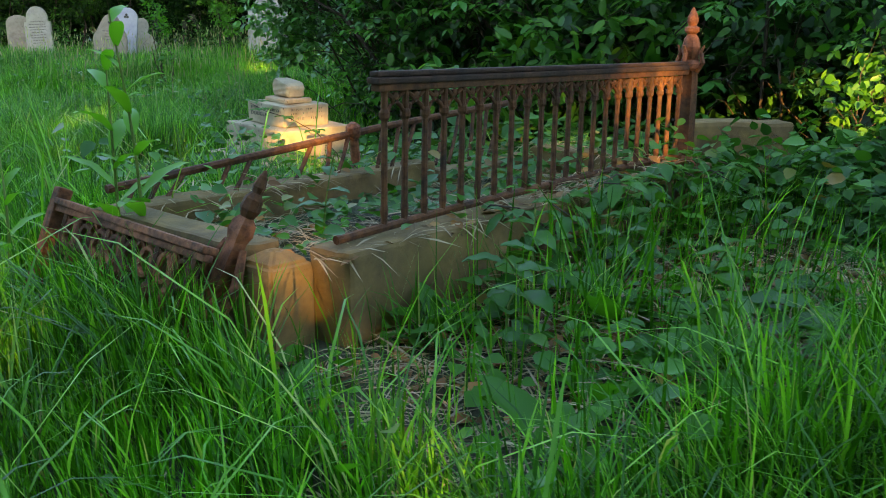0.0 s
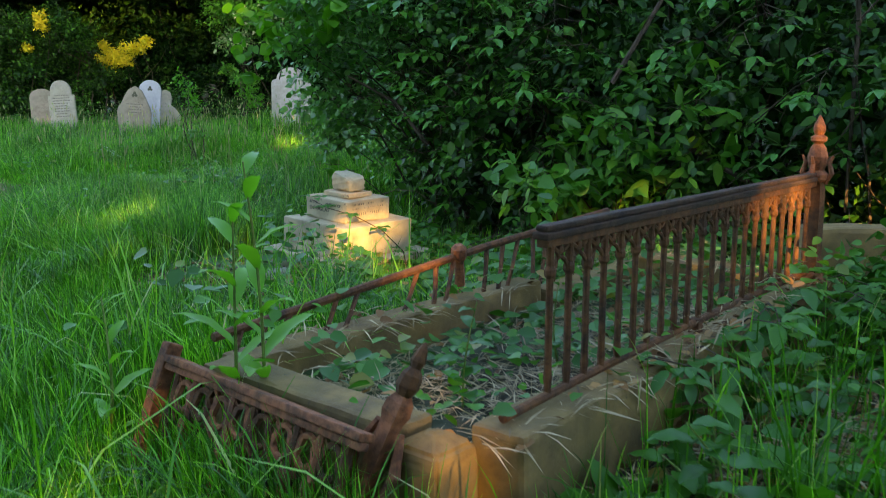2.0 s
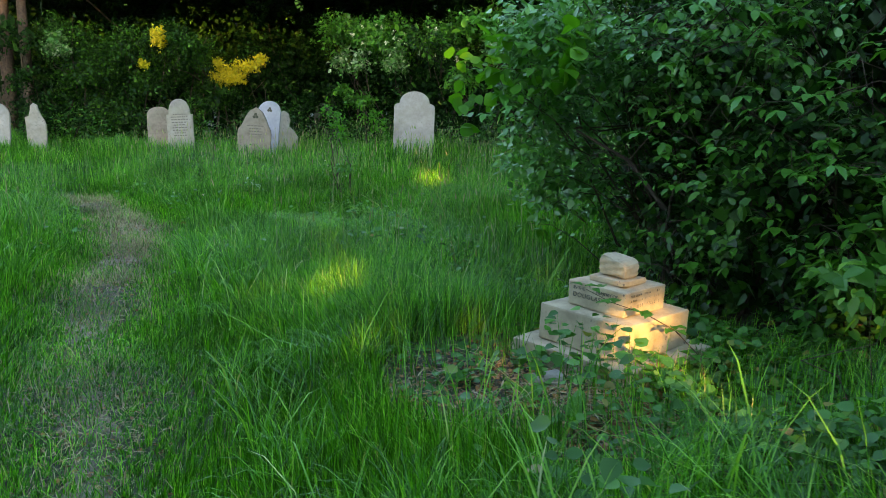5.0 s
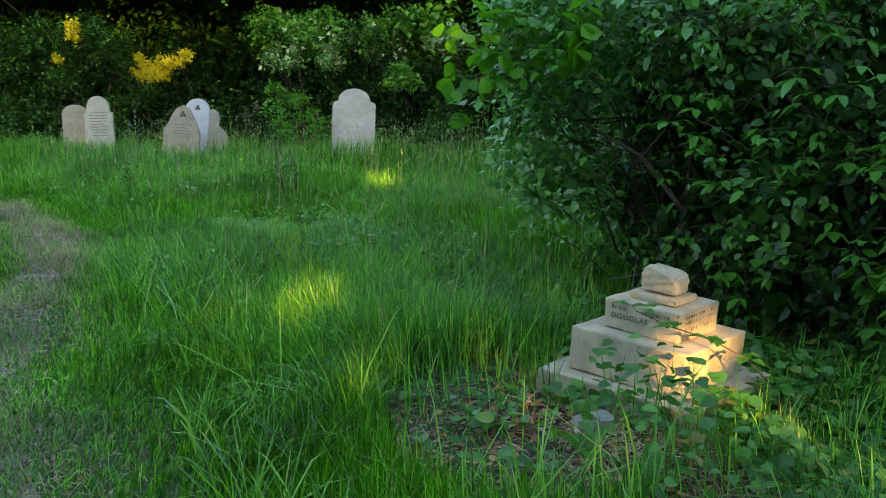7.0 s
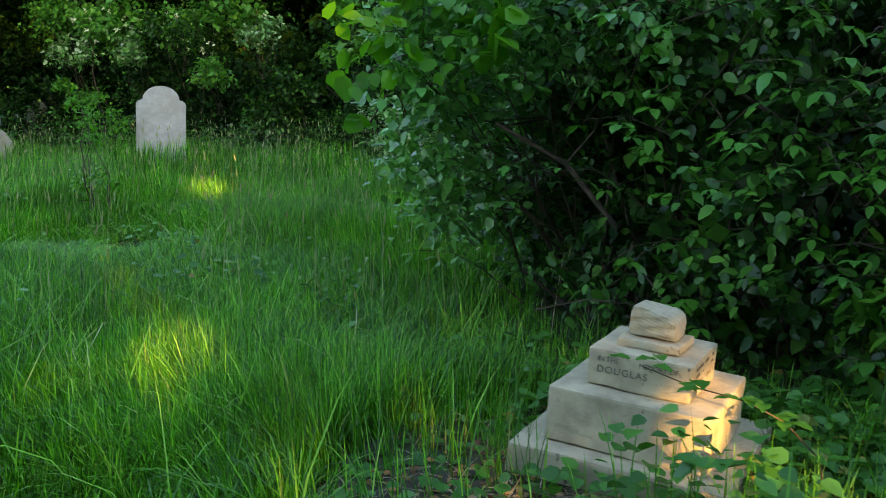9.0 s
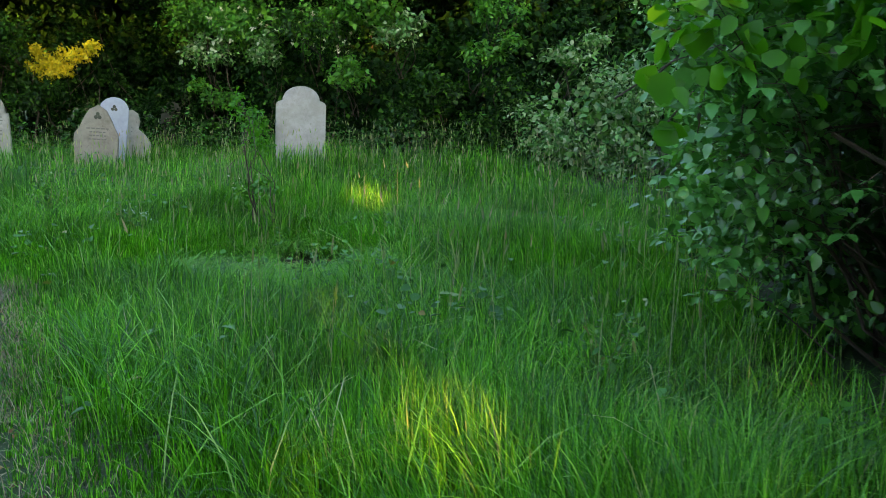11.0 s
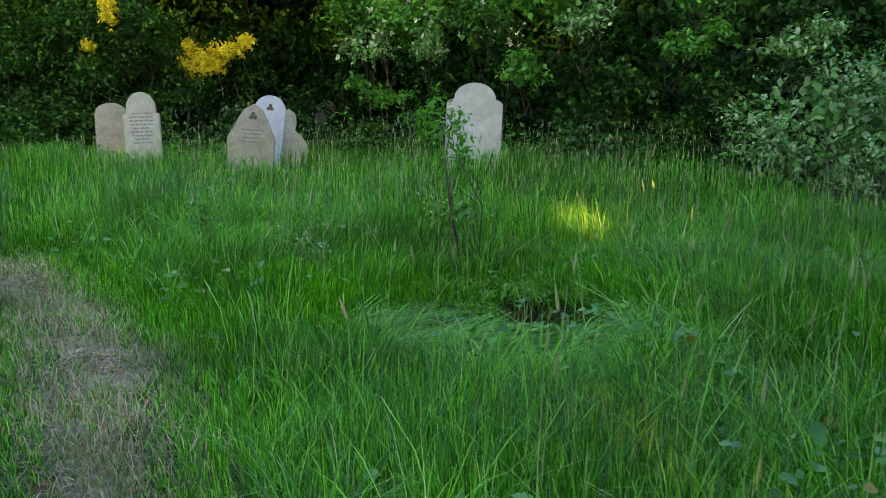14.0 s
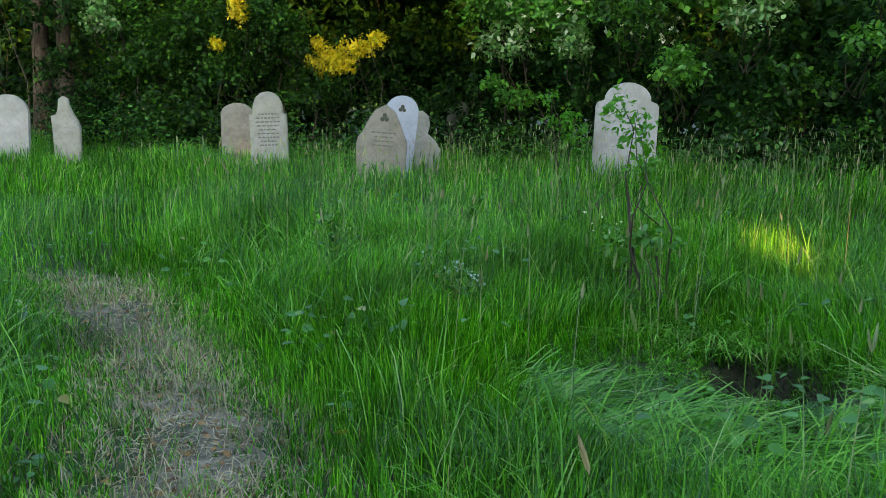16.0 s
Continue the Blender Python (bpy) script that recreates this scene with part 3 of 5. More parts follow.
def shrub(name, label, blobs, n, leaf, mat, seed, per=6, spread=0.13, ratio=0.62, depth=0.5, stems=14, thick=0.02, category="bush", clear=None, simple=False, inner=True, root=None, gaps=0.35):
    r = np.random.default_rng(seed)
    blobs = [tuple(b) for b in blobs]
    cx, cy = np.mean([b[0] for b in blobs]), np.mean([b[1] for b in blobs])
    e = thing(name, pose(cx, cy, 0), label, category)
    off = np.array([cx, cy, 0])
    q, out = shell_points(blobs, n // per, depth, seed)
    if gaps:
        # sprays gather into boughs, with dark hollows between
        wave = np.sin(q[:, 0] * 4.3 + seed) + np.sin(q[:, 1] * 3.9 + 2 * seed + q[:, 2] * 2.0) + np.sin(q[:, 2] * 5.1 + q[:, 0] * 2.6 + seed * 3)
        ok = wave + r.normal(0, 0.55, len(q)) > -1.6 + 3.0 * gaps
        q, out = q[ok], out[ok]
    base, way, up, size = sprays(q, out, per, spread, leaf, r)
    if clear is not None:
        ok = clear(base)
        base, way, up, size = base[ok], way[ok], up[ok], size[ok]
    ok = base[:, 2] > ground_z(base[:, 0], base[:, 1]) + 0.02
    base, way, up, size = base[ok], way[ok], up[ok], size[ok]
    tagged(leaves("foliage", base - off, way, up, size, size * ratio, mat, e, simple=simple), kind="stuff")
    # darker leaves deep inside
    q, out = shell_points([(b[0], b[1], b[2], b[3] * 0.72, b[4] * 0.72, b[5] * 0.72) for b in blobs], n // 8 if inner else 8, 0.5, seed + 1)
    if clear is not None:
        q = q[clear(q)]
    k = len(q)
    if inner:
        tagged(leaves("inner_foliage", q - off, r.normal(0, 1, (k, 3)), r.normal(0, 1, (k, 3)), r.uniform(1.2, 2.2, k) * leaf, r.uniform(0.8, 1.6, k) * leaf, mat, e, simple=True), kind="stuff")
    bm = bmesh.new()
    for i in range(stems):
        b = blobs[i % len(blobs)]
        x0, y0 = b[0] + r.uniform(-0.5, 0.5) * b[3], b[1] + r.uniform(-0.5, 0.5) * b[4]
        g = float(ground_z(x0, y0)) - 0.05
        if root is not None:
            x0, y0, g = root[0] + r.normal(0, 0.08), root[1] + r.normal(0, 0.08), root[2]
        d = unit(r.normal(0, 1, 3) * [1, 1, 0.5] + [0, 0, 0.7])
        tip = np.array(b[:3]) + d * np.array(b[3:]) * r.uniform(0.75, 1.02)
        if tip[2] < g + 0.2:
            tip[2] = g + 0.4
        mid = np.array([x0, y0, g]) * 0.5 + tip * 0.5 + r.normal(0, 0.12, 3)
        ps = [np.array([x0, y0, g]), (np.array([x0, y0, g]) + mid) / 2 + r.normal(0, 0.06, 3), mid, (mid + tip) / 2 + r.normal(0, 0.08, 3), tip]
        tube(bm, [Vector(c - off) for c in ps], [thick, thick * 0.85, thick * 0.6, thick * 0.4, thick * 0.15], 5)
    tagged(part("branchwork", bm, BARK, e), kind="stuff")
    return e


# the thicket behind the grave, lump by lump
def off_monument(b):
    return ~((np.abs(b[:, 0] + 1.215) < 0.55) & (np.abs(b[:, 1] - 8.175) < 0.75) & (b[:, 2] < 0.85))


shrub("bramble_thicket", "dense dark bramble thicket behind the railed grave", [(0.0, 9.75, 0.8, 1.05, 1.15, 1.1), (-0.35, 10.3, 1.75, 1.1, 1.2, 1.0), (1.1, 9.35, 0.8, 1.3, 1.35, 1.15), (0.9, 9.9, 2.2, 1.5, 1.4, 1.2), (-0.5, 11.3, 1.0, 0.85, 1.2, 1.2)], 50000, 0.074, BRAMBLE, 11, clear=off_monument, stems=70, thick=0.013, gaps=0.48)
shrub("bramble_thicket", "tangled bramble and ivy bank beyond the iron railing", [(2.3, 8.5, 0.8, 1.3, 1.3, 1.1), (2.6, 9.2, 2.0, 1.5, 1.4, 1.3), (3.9, 7.9, 0.9, 1.3, 1.4, 1.3), (4.5, 8.3, 2.2, 1.5, 1.6, 1.4)], 38000, 0.074, BRAMBLE, 12, stems=50, thick=0.013, gaps=0.48)
shrub("overhanging_bush", "glossy bush leaning out over the grass", [(-1.25, 10.3, 1.75, 0.75, 0.75, 0.55), (-1.7, 10.0, 1.65, 0.5, 0.5, 0.36), (-1.15, 10.8, 1.0, 0.5, 0.7, 0.8), (-0.7, 9.75, 1.85, 0.8, 0.6, 0.5), (-1.68, 10.1, 1.05, 0.34, 0.4, 0.45)], 16000, 0.058, GLOSSY, 22, clear=off_monument, stems=16, thick=0.012, ratio=0.7, root=(-0.6, 10.5, -0.05), inner=False, gaps=0.2)
shrub("lime_branch", "fresh lime green leaves on an overhanging branch", [(-2.1, 9.45, 1.45, 0.28, 0.22, 0.20), (-1.8, 9.6, 1.62, 0.4, 0.3, 0.2)], 130, 0.10, LIME, 23, per=5, stems=6, thick=0.008, ratio=0.95, category="branch", root=(-0.9, 10.3, 1.2), inner=False, gaps=0)
shrub("thicket", "dense shrub edge with glossy leaves beside the grass", [(0.5, 13.0, 1.2, 1.25, 1.6, 1.5), (0.2, 12.6, 2.4, 1.5, 1.5, 1.1), (1.0, 15.2, 1.1, 1.3, 1.6, 1.5), (1.0, 15.0, 2.6, 1.5, 1.8, 1.3)], 36000, 0.075, BRAMBLE, 13, stems=30, gaps=0.45, simple=True)
shrub("laurel_shrub", "broad-leaved evergreen shrub beside the stepped plinth", [(0.15, 8.6, 0.55, 0.40, 0.34, 0.35), (0.6, 8.35, 0.75, 0.45, 0.4, 0.45)], 1000, 0.12, BROADLEAF, 14, per=6, spread=0.12, ratio=0.42, stems=12, thick=0.008, clear=off_monument, inner=False, gaps=0)
shrub("bramble_spray", "pale bramble spray standing before the thicket", [(-0.08, 7.55, 0.62, 0.22, 0.16, 0.20)], 60, 0.085, BROADLEAF, 24, per=5, spread=0.08, ratio=0.72, stems=4, thick=0.004, category="bramble", inner=False, gaps=0)

# background bushes across the far side
shrub("grey_shrub", "grey-green shrub leaning over the grass edge", [(0.6, 19.6, 0.8, 1.9, 1.3, 1.1), (1.8, 19.2, 1.7, 1.9, 1.4, 1.2), (-0.6, 20.4, 0.7, 1.2, 1.1, 1.0)], 30000, 0.075, GREYLEAF, 15, simple=True, gaps=0.55, stems=5)
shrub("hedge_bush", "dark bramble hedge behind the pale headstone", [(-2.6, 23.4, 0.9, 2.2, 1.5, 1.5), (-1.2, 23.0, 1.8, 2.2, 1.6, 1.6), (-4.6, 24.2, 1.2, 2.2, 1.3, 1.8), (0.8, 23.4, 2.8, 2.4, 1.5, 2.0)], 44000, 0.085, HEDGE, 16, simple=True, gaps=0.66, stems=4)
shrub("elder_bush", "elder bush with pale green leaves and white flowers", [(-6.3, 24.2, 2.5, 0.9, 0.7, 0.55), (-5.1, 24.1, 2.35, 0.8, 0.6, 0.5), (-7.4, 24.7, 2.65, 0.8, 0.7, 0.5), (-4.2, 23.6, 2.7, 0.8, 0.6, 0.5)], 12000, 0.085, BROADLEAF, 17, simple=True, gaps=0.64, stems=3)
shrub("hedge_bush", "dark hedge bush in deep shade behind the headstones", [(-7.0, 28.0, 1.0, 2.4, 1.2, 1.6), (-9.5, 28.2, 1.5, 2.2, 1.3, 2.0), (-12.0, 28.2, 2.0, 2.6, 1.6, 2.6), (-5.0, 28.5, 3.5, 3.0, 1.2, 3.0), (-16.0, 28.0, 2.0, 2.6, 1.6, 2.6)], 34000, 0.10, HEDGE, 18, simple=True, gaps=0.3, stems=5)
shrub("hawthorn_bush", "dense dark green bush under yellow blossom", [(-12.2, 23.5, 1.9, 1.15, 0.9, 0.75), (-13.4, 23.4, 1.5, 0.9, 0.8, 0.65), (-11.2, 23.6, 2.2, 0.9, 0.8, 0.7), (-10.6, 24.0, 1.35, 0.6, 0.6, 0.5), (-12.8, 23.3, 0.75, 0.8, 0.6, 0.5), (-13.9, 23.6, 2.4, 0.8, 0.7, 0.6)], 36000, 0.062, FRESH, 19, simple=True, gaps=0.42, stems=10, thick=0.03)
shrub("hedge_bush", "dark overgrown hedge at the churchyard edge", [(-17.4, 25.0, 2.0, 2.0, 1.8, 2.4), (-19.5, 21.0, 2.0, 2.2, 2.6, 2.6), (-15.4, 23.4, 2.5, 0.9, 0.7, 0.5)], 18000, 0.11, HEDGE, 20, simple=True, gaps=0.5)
shrub("broom_bush", "shrub with drooping bright yellow blossom", [(-10.05, 23.8, 1.60, 0.42, 0.3, 0.22), (-9.55, 23.7, 1.84, 0.34, 0.25, 0.15), (-9.25, 23.6, 1.98, 0.16, 0.2, 0.12), (-11.3, 22.9, 2.45, 0.16, 0.2, 0.30), (-10.3, 23.7, 1.9, 0.10, 0.15, 0.10), (-11.7, 22.9, 1.85, 0.12, 0.15, 0.08)], 5600, 0.045, YELLOW, 21, spread=0.08, stems=4, thick=0.01, gaps=0.2)
shrub("blossom", "creamy white elder flower heads", [(-6.3, 23.7, 2.4, 0.9, 0.3, 0.45), (-5.0, 23.6, 2.3, 0.9, 0.3, 0.4)], 480, 0.042, WHITE_FLOWER, 25, per=12, spread=0.05, stems=4, thick=0.008, category="blossom", inner=False, gaps=0)
# rear trees get an added overhanging crown that keeps skylight off the hedge
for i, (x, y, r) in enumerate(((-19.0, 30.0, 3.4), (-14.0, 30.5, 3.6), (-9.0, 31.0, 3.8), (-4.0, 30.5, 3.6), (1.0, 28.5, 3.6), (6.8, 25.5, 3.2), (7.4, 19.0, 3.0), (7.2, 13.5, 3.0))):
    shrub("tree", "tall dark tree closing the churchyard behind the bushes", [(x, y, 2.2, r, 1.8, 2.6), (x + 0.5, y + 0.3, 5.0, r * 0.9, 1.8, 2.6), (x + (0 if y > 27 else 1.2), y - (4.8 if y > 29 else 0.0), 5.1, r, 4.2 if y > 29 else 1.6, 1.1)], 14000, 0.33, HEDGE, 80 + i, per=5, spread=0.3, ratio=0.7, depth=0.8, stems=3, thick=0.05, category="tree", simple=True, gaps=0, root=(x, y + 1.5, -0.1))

for i, (x, y, w, h, mat) in enumerate(((-3.4, 21.9, 0.8, 0.75, BRAMBLE), (-1.9, 21.4, 0.9, 0.95, FRESH), (-0.6, 21.0, 0.7, 0.7, BRAMBLE), (-6.6, 22.9, 0.8, 0.7, FRESH), (-9.0, 22.9, 0.9, 0.8, BRAMBLE), (-11.0, 22.6, 0.8, 0.9, FRESH), (-12.6, 22.5, 0.8, 1.1, FRESH), (-14.4, 22.4, 0.9, 1.0, HEDGE), (-8.0, 23.6, 0.7, 1.2, HEDGE))):
    shrub("bramble_mound", "low mound of brambles at the foot of the hedge", [(x, y, h * 0.45, w, 0.55, h * 0.6), (x + 0.3 * w, y + 0.2, h * 0.75, w * 0.6, 0.45, h * 0.45)], 3200, 0.085, mat, 300 + i, simple=True, stems=8, thick=0.008, inner=False, gaps=0.3)

for x, y, r0, hh in ((-15.3, 23.9, 0.13, 5.5), (-16.1, 24.3, 0.17, 6.0)):
    e = thing("tree", pose(x, y, float(ground_z(x, y))), "slim tree with bare brown trunk in deep shade", "tree")
    part("trunk", tube(bmesh.new(), [(0, 0, -0.1), (0.03, 0.02, hh * 0.25), (-0.05, 0.04, hh * 0.6), (0.1, 0.1, hh)], [r0 * 1.2, r0, r0 * 0.85, r0 * 0.6], 10), BARK, e, smooth=True)

# bright leafy boughs that stand out of the hedge, with dark hollows between
r = np.random.default_rng(404)
BOUGHS = ((-12.9, 22.7, 1.55, FRESH), (-12.1, 22.55, 2.1, FRESH), (-11.5, 22.7, 1.3, FRESH), (-13.6, 22.6, 2.15, GREYLEAF), (-10.7, 23.0, 2.2, FRESH), (-10.2, 23.3, 1.0, FRESH), (-7.2, 23.9, 1.9, GREYLEAF), (-6.0, 23.3, 1.85, GREYLEAF), (-5.2, 22.9, 2.3, FRESH),
          (-4.4, 22.6, 1.5, BROADLEAF), (-3.6, 22.0, 2.2, GREYLEAF), (-2.9, 21.7, 1.3, FRESH), (-2.2, 21.4, 1.9, BROADLEAF), (-1.5, 21.2, 1.2, FRESH), (-0.9, 20.7, 1.9, GREYLEAF), (-1.9, 21.2, 2.6, BROADLEAF), (-3.3, 21.9, 0.9, FRESH), (-6.9, 23.6, 1.1, BROADLEAF), (-14.6, 22.7, 1.4, HEDGE), (-11.9, 22.4, 0.7, FRESH))
for i, (x, y, z, mat) in enumerate(BOUGHS):
    w = r.uniform(0.28, 0.5)
    shrub("hedge_bough", "leafy bough standing out of the dark hedge", [(x, y, z, w, 0.3, w * 0.42), (x + r.uniform(-0.4, 0.4), y, z + 0.22, w * 0.6, 0.25, w * 0.3)], 620, 0.085, mat, 420 + i, per=6, spread=0.12, ratio=0.6, depth=0.4, stems=4, thick=0.012, category="branch", root=(x, y + 0.9, z - 0.7), inner=False, gaps=0)

# plain dark ring added in the distance, closing the view and low sky all round
n = 96
ring = np.linspace(0, 2 * math.pi, n, endpoint=False)
rows = []
for k, (rad, hh) in enumerate(((56, -1.0), (58, 4.0), (61, 8.0), (66, 10.5))):
    rr = rad + 1.5 * np.sin(ring * 9 + k) + 0.8 * np.sin(ring * 23 + 2 * k)
    rows.append(np.stack([-3 + rr * np.cos(ring), 9 + rr * np.sin(ring), hh + (0 if k == 0 else 1) * (0.5 * np.sin(ring * 17 + k) + 0.4 * np.sin(ring * 31))], 1))
v = np.stack(rows, 0)
i, j = np.meshgrid(np.arange(n), np.arange(3))
f = np.stack([j * n + i, j * n + (i + 1) % n, (j + 1) * n + (i + 1) % n, (j + 1) * n + i], -1).reshape(-1, 4)
tagged(mesh_object("backdrop", v, f, HEDGE), "plain dark ring added to close the view and block the low sky", "woodland", kind="structure")

# unseen trees added behind the viewer as shade, with gaps for the low sun
SUN_SPOTS = [(0.76, 5.84, 0.70, 0.19), (0.93, 6.07, 1.0, 0.05), (-1.00, 7.98, 0.25, 0.19), (-1.19, 7.85, 0.28, 0.22), (-3.5, 15.2, 0.34, 0.30), (-3.0, 10.2, 0.30, 0.04), (-3.65, 10.9, 0.30, 0.06),
             (-2.96, 8.5, 0.28, 0.08), (-2.81, 8.75, 0.30, 0.05), (-3.0, 7.7, 0.28, 0.10), (-1.98, 8.45, 0.32, 0.10), (-2.3, 7.58, 0.28, 0.10),
             (2.6, 8.0, 0.7, 0.18), (3.2, 7.6, 0.9, 0.12), (1.75, 6.75, 0.60, 0.20), (1.95, 7.0, 0.85, 0.18), (0.6, 7.0, 0.35, 0.12), (-0.36, 5.7, 0.40, 0.06), (-0.9, 4.2, 0.32, 0.10), (-1.6, 7.0, 0.2, 0.08), (-0.3, 7.3, 0.35, 0.10), (2.0, 7.0, 0.3, 0.14),
             (-0.45, 4.2, 0.34, 0.08), (0.0, 4.54, 0.24, 0.01), (-1.3, 5.0, 0.32, 0.10), (0.3, 3.9, 0.28, 0.04)]


def sun_gaps(b):
    ok = np.ones(len(b), bool)
    s = np.array(SUN_FROM)
    for x, y, z, r in SUN_SPOTS:
        d = b - np.array([x, y, z])
        ok &= np.linalg.norm(d - (d @ s)[:, None] * s, axis=1) > r + 0.15
    return ok


for i, (x, blobs) in enumerate(((-7.5, 3), (-3.5, 3), (0.5, 3), (4.5, 3), (8.5, 3))):
    r = np.random.default_rng(50 + i)
    crown = [(x + r.uniform(-0.6, 0.6), -5.5 + r.uniform(-0.5, 0.5), z, 2.7, 1.6, 1.9) for z in (1.2, 3.4, 5.6, 7.6, 9.6)]
    shrub("tree", "unseen leafy tree added to shade the churchyard from the low sun", crown, 14000, 0.30, HEDGE, 60 + i, per=5, spread=0.4, ratio=0.75, depth=0.9, stems=12, thick=0.06, category="tree", clear=sun_gaps, simple=True, gaps=0)

for i, x in enumerate((-13.5, -9.5, -5.5, -1.5, 2.5, 6.5)):
    r = np.random.default_rng(70 + i)
    crown = [(x + r.uniform(-0.5, 0.5), -9.0 + r.uniform(-0.5, 0.5), z, 2.6, 1.6, 2.0) for z in (1.4, 4.0, 6.6, 9.2)]
    shrub("tree", "unseen leafy tree added to shade the churchyard from the low sun", crown, 8000, 0.34, HEDGE, 170 + i, per=5, spread=0.4, ratio=0.75, depth=0.9, stems=8, thick=0.06, category="tree", clear=sun_gaps, simple=True, gaps=0)

# ---------------------------------------------------------------- stepped plinth
MON = pose(-1.212, 8.185, 0, 1.8, 2.2, 0) @ pose(0, 0, 0, 0, 0, 55)
mon = thing("grave_plinth", MON, "stepped sandstone cross base with broken stump, lichen spotted", "gravestone")
for nm, half, lo, hi, sd in (("base_step", 0.366, -0.10, 0.137, 1), ("middle_step", 0.271, 0.1375, 0.326, 2), ("top_step", 0.175, 0.3265, 0.455, 3)):
    part(nm, box(bmesh.new(), (-half, -half, lo), (half, half, hi), 0.010, 0.006, 5, sd), SANDSTONE, mon)
part("plinth_slab", box(bmesh.new(), (-0.098, -0.112, 0.4555), (0.094, 0.108, 0.486), 0.009, 0.004, 2, 4), SANDSTONE, mon)
bm = box(bmesh.new(), (-0.066, -0.088, 0.4885), (0.058, 0.080, 0.590), 0.020, 0.008, 6, 5)
for v in bm.verts:
    # the break slopes down to one side, over coarse rounded layers
    up = max(0.0, (v.co.z - 0.4885) / 0.1)
    v.co.z += up * (0.14 * v.co.y + 0.06 * v.co.x - 0.6 * max(0.0, abs(v.co.y) - 0.055))
    v.co.x -= 0.002 * math.sin(v.co.z * 190 + v.co.y * 40)
part("broken_stump", bm, SANDSTONE, mon, "rough broken stone stump")


def text_mesh(name, body, size, mat, parent, m, depth=0.0015, spacing=1.0):
    cu = bpy.data.curves.new(name, "FONT")
    cu.body, cu.size, cu.extrude, cu.align_x, cu.align_y, cu.space_character = body, size, depth, "CENTER", "CENTER", spacing
    tmp = bpy.data.objects.new("tmp", cu)
    me = bpy.data.meshes.new_from_object(tmp)
    bpy.data.objects.remove(tmp)
    me.materials.clear()
    me.materials.append(mat)
    ob = new(name, me)
    ob.parent = parent
    ob.matrix_local = m
    return ob


# the worn letters of the top step: readable on one face, worn away on the other
face_w = Matrix.Translation((-0.1765, 0, 0)) @ pose(0, 0, 0, 90, 0, -90)
face_s = Matrix.Translation((0, -0.1765, 0)) @ pose(0, 0, 0, 90, 0, 0)
text_mesh("carved_words", "IN THE", 0.024, LETTER, mon, face_w @ Matrix.Translation((-0.105, 0.424, 0)), 0.0012, 0.95)
text_mesh("carved_words", "MEMORY OF", 0.024, LETTER, mon, face_w @ Matrix.Translation((0.065, 0.424, 0)), 0.0012, 0.95)
text_mesh("carved_name", "DOUGLAS", 0.034, LETTER, mon, face_w @ Matrix.Translation((-0.055, 0.388, 0)), 0.0012, 1.15)
for fm in (face_s,):
    bm = bmesh.new()
    r = random.Random(3)
    for row, (hh, zz) in enumerate(((0.011, 0.432), (0.009, 0.408), (0.017, 0.376))):
        xx = -0.125
        while xx < 0.12:
            w = r.uniform(0.005, 0.011) * (1.3 if row == 2 else 1)
            if r.random() < 0.72:
                box(bm, (xx, zz - hh / 2, -0.0008), (xx + w * 0.35, zz + hh / 2, 0.0015), m=fm)
            xx += w * 1.5
    tagged(part("worn_inscription", bm, LETTER, mon), kind="stuff")

# ---------------------------------------------------------------- headstones


def arch(w, h, rise, n=12, shoulder=0.0, drop=0.0, point=1.0):
    """An outline with an arched head, and shoulders if given."""
    hw = w / 2
    pts = [(-hw, -0.25), (hw, -0.25), (hw, h - rise - drop)]
    inner = hw - shoulder
    if shoulder:
        for k in range(1, 5):
            t = k / 5 * math.pi / 2
            pts.append((hw - shoulder * (1 - math.cos(t)) * 0.9 - 0.0, h - rise - drop + drop * math.sin(t) * 0.9))
    for k in range(n + 1):
        t = k / n * math.pi
        pts.append((inner * math.cos(t), h - rise + rise * math.sin(t) ** point))
    if shoulder:
        for k in range(4, 0, -1):
            t = k / 5 * math.pi / 2
            pts.append((-hw + shoulder * (1 - math.cos(t)) * 0.9, h - rise - drop + drop * math.sin(t) * 0.9))
    pts.append((-hw, h - rise - drop))
    return pts


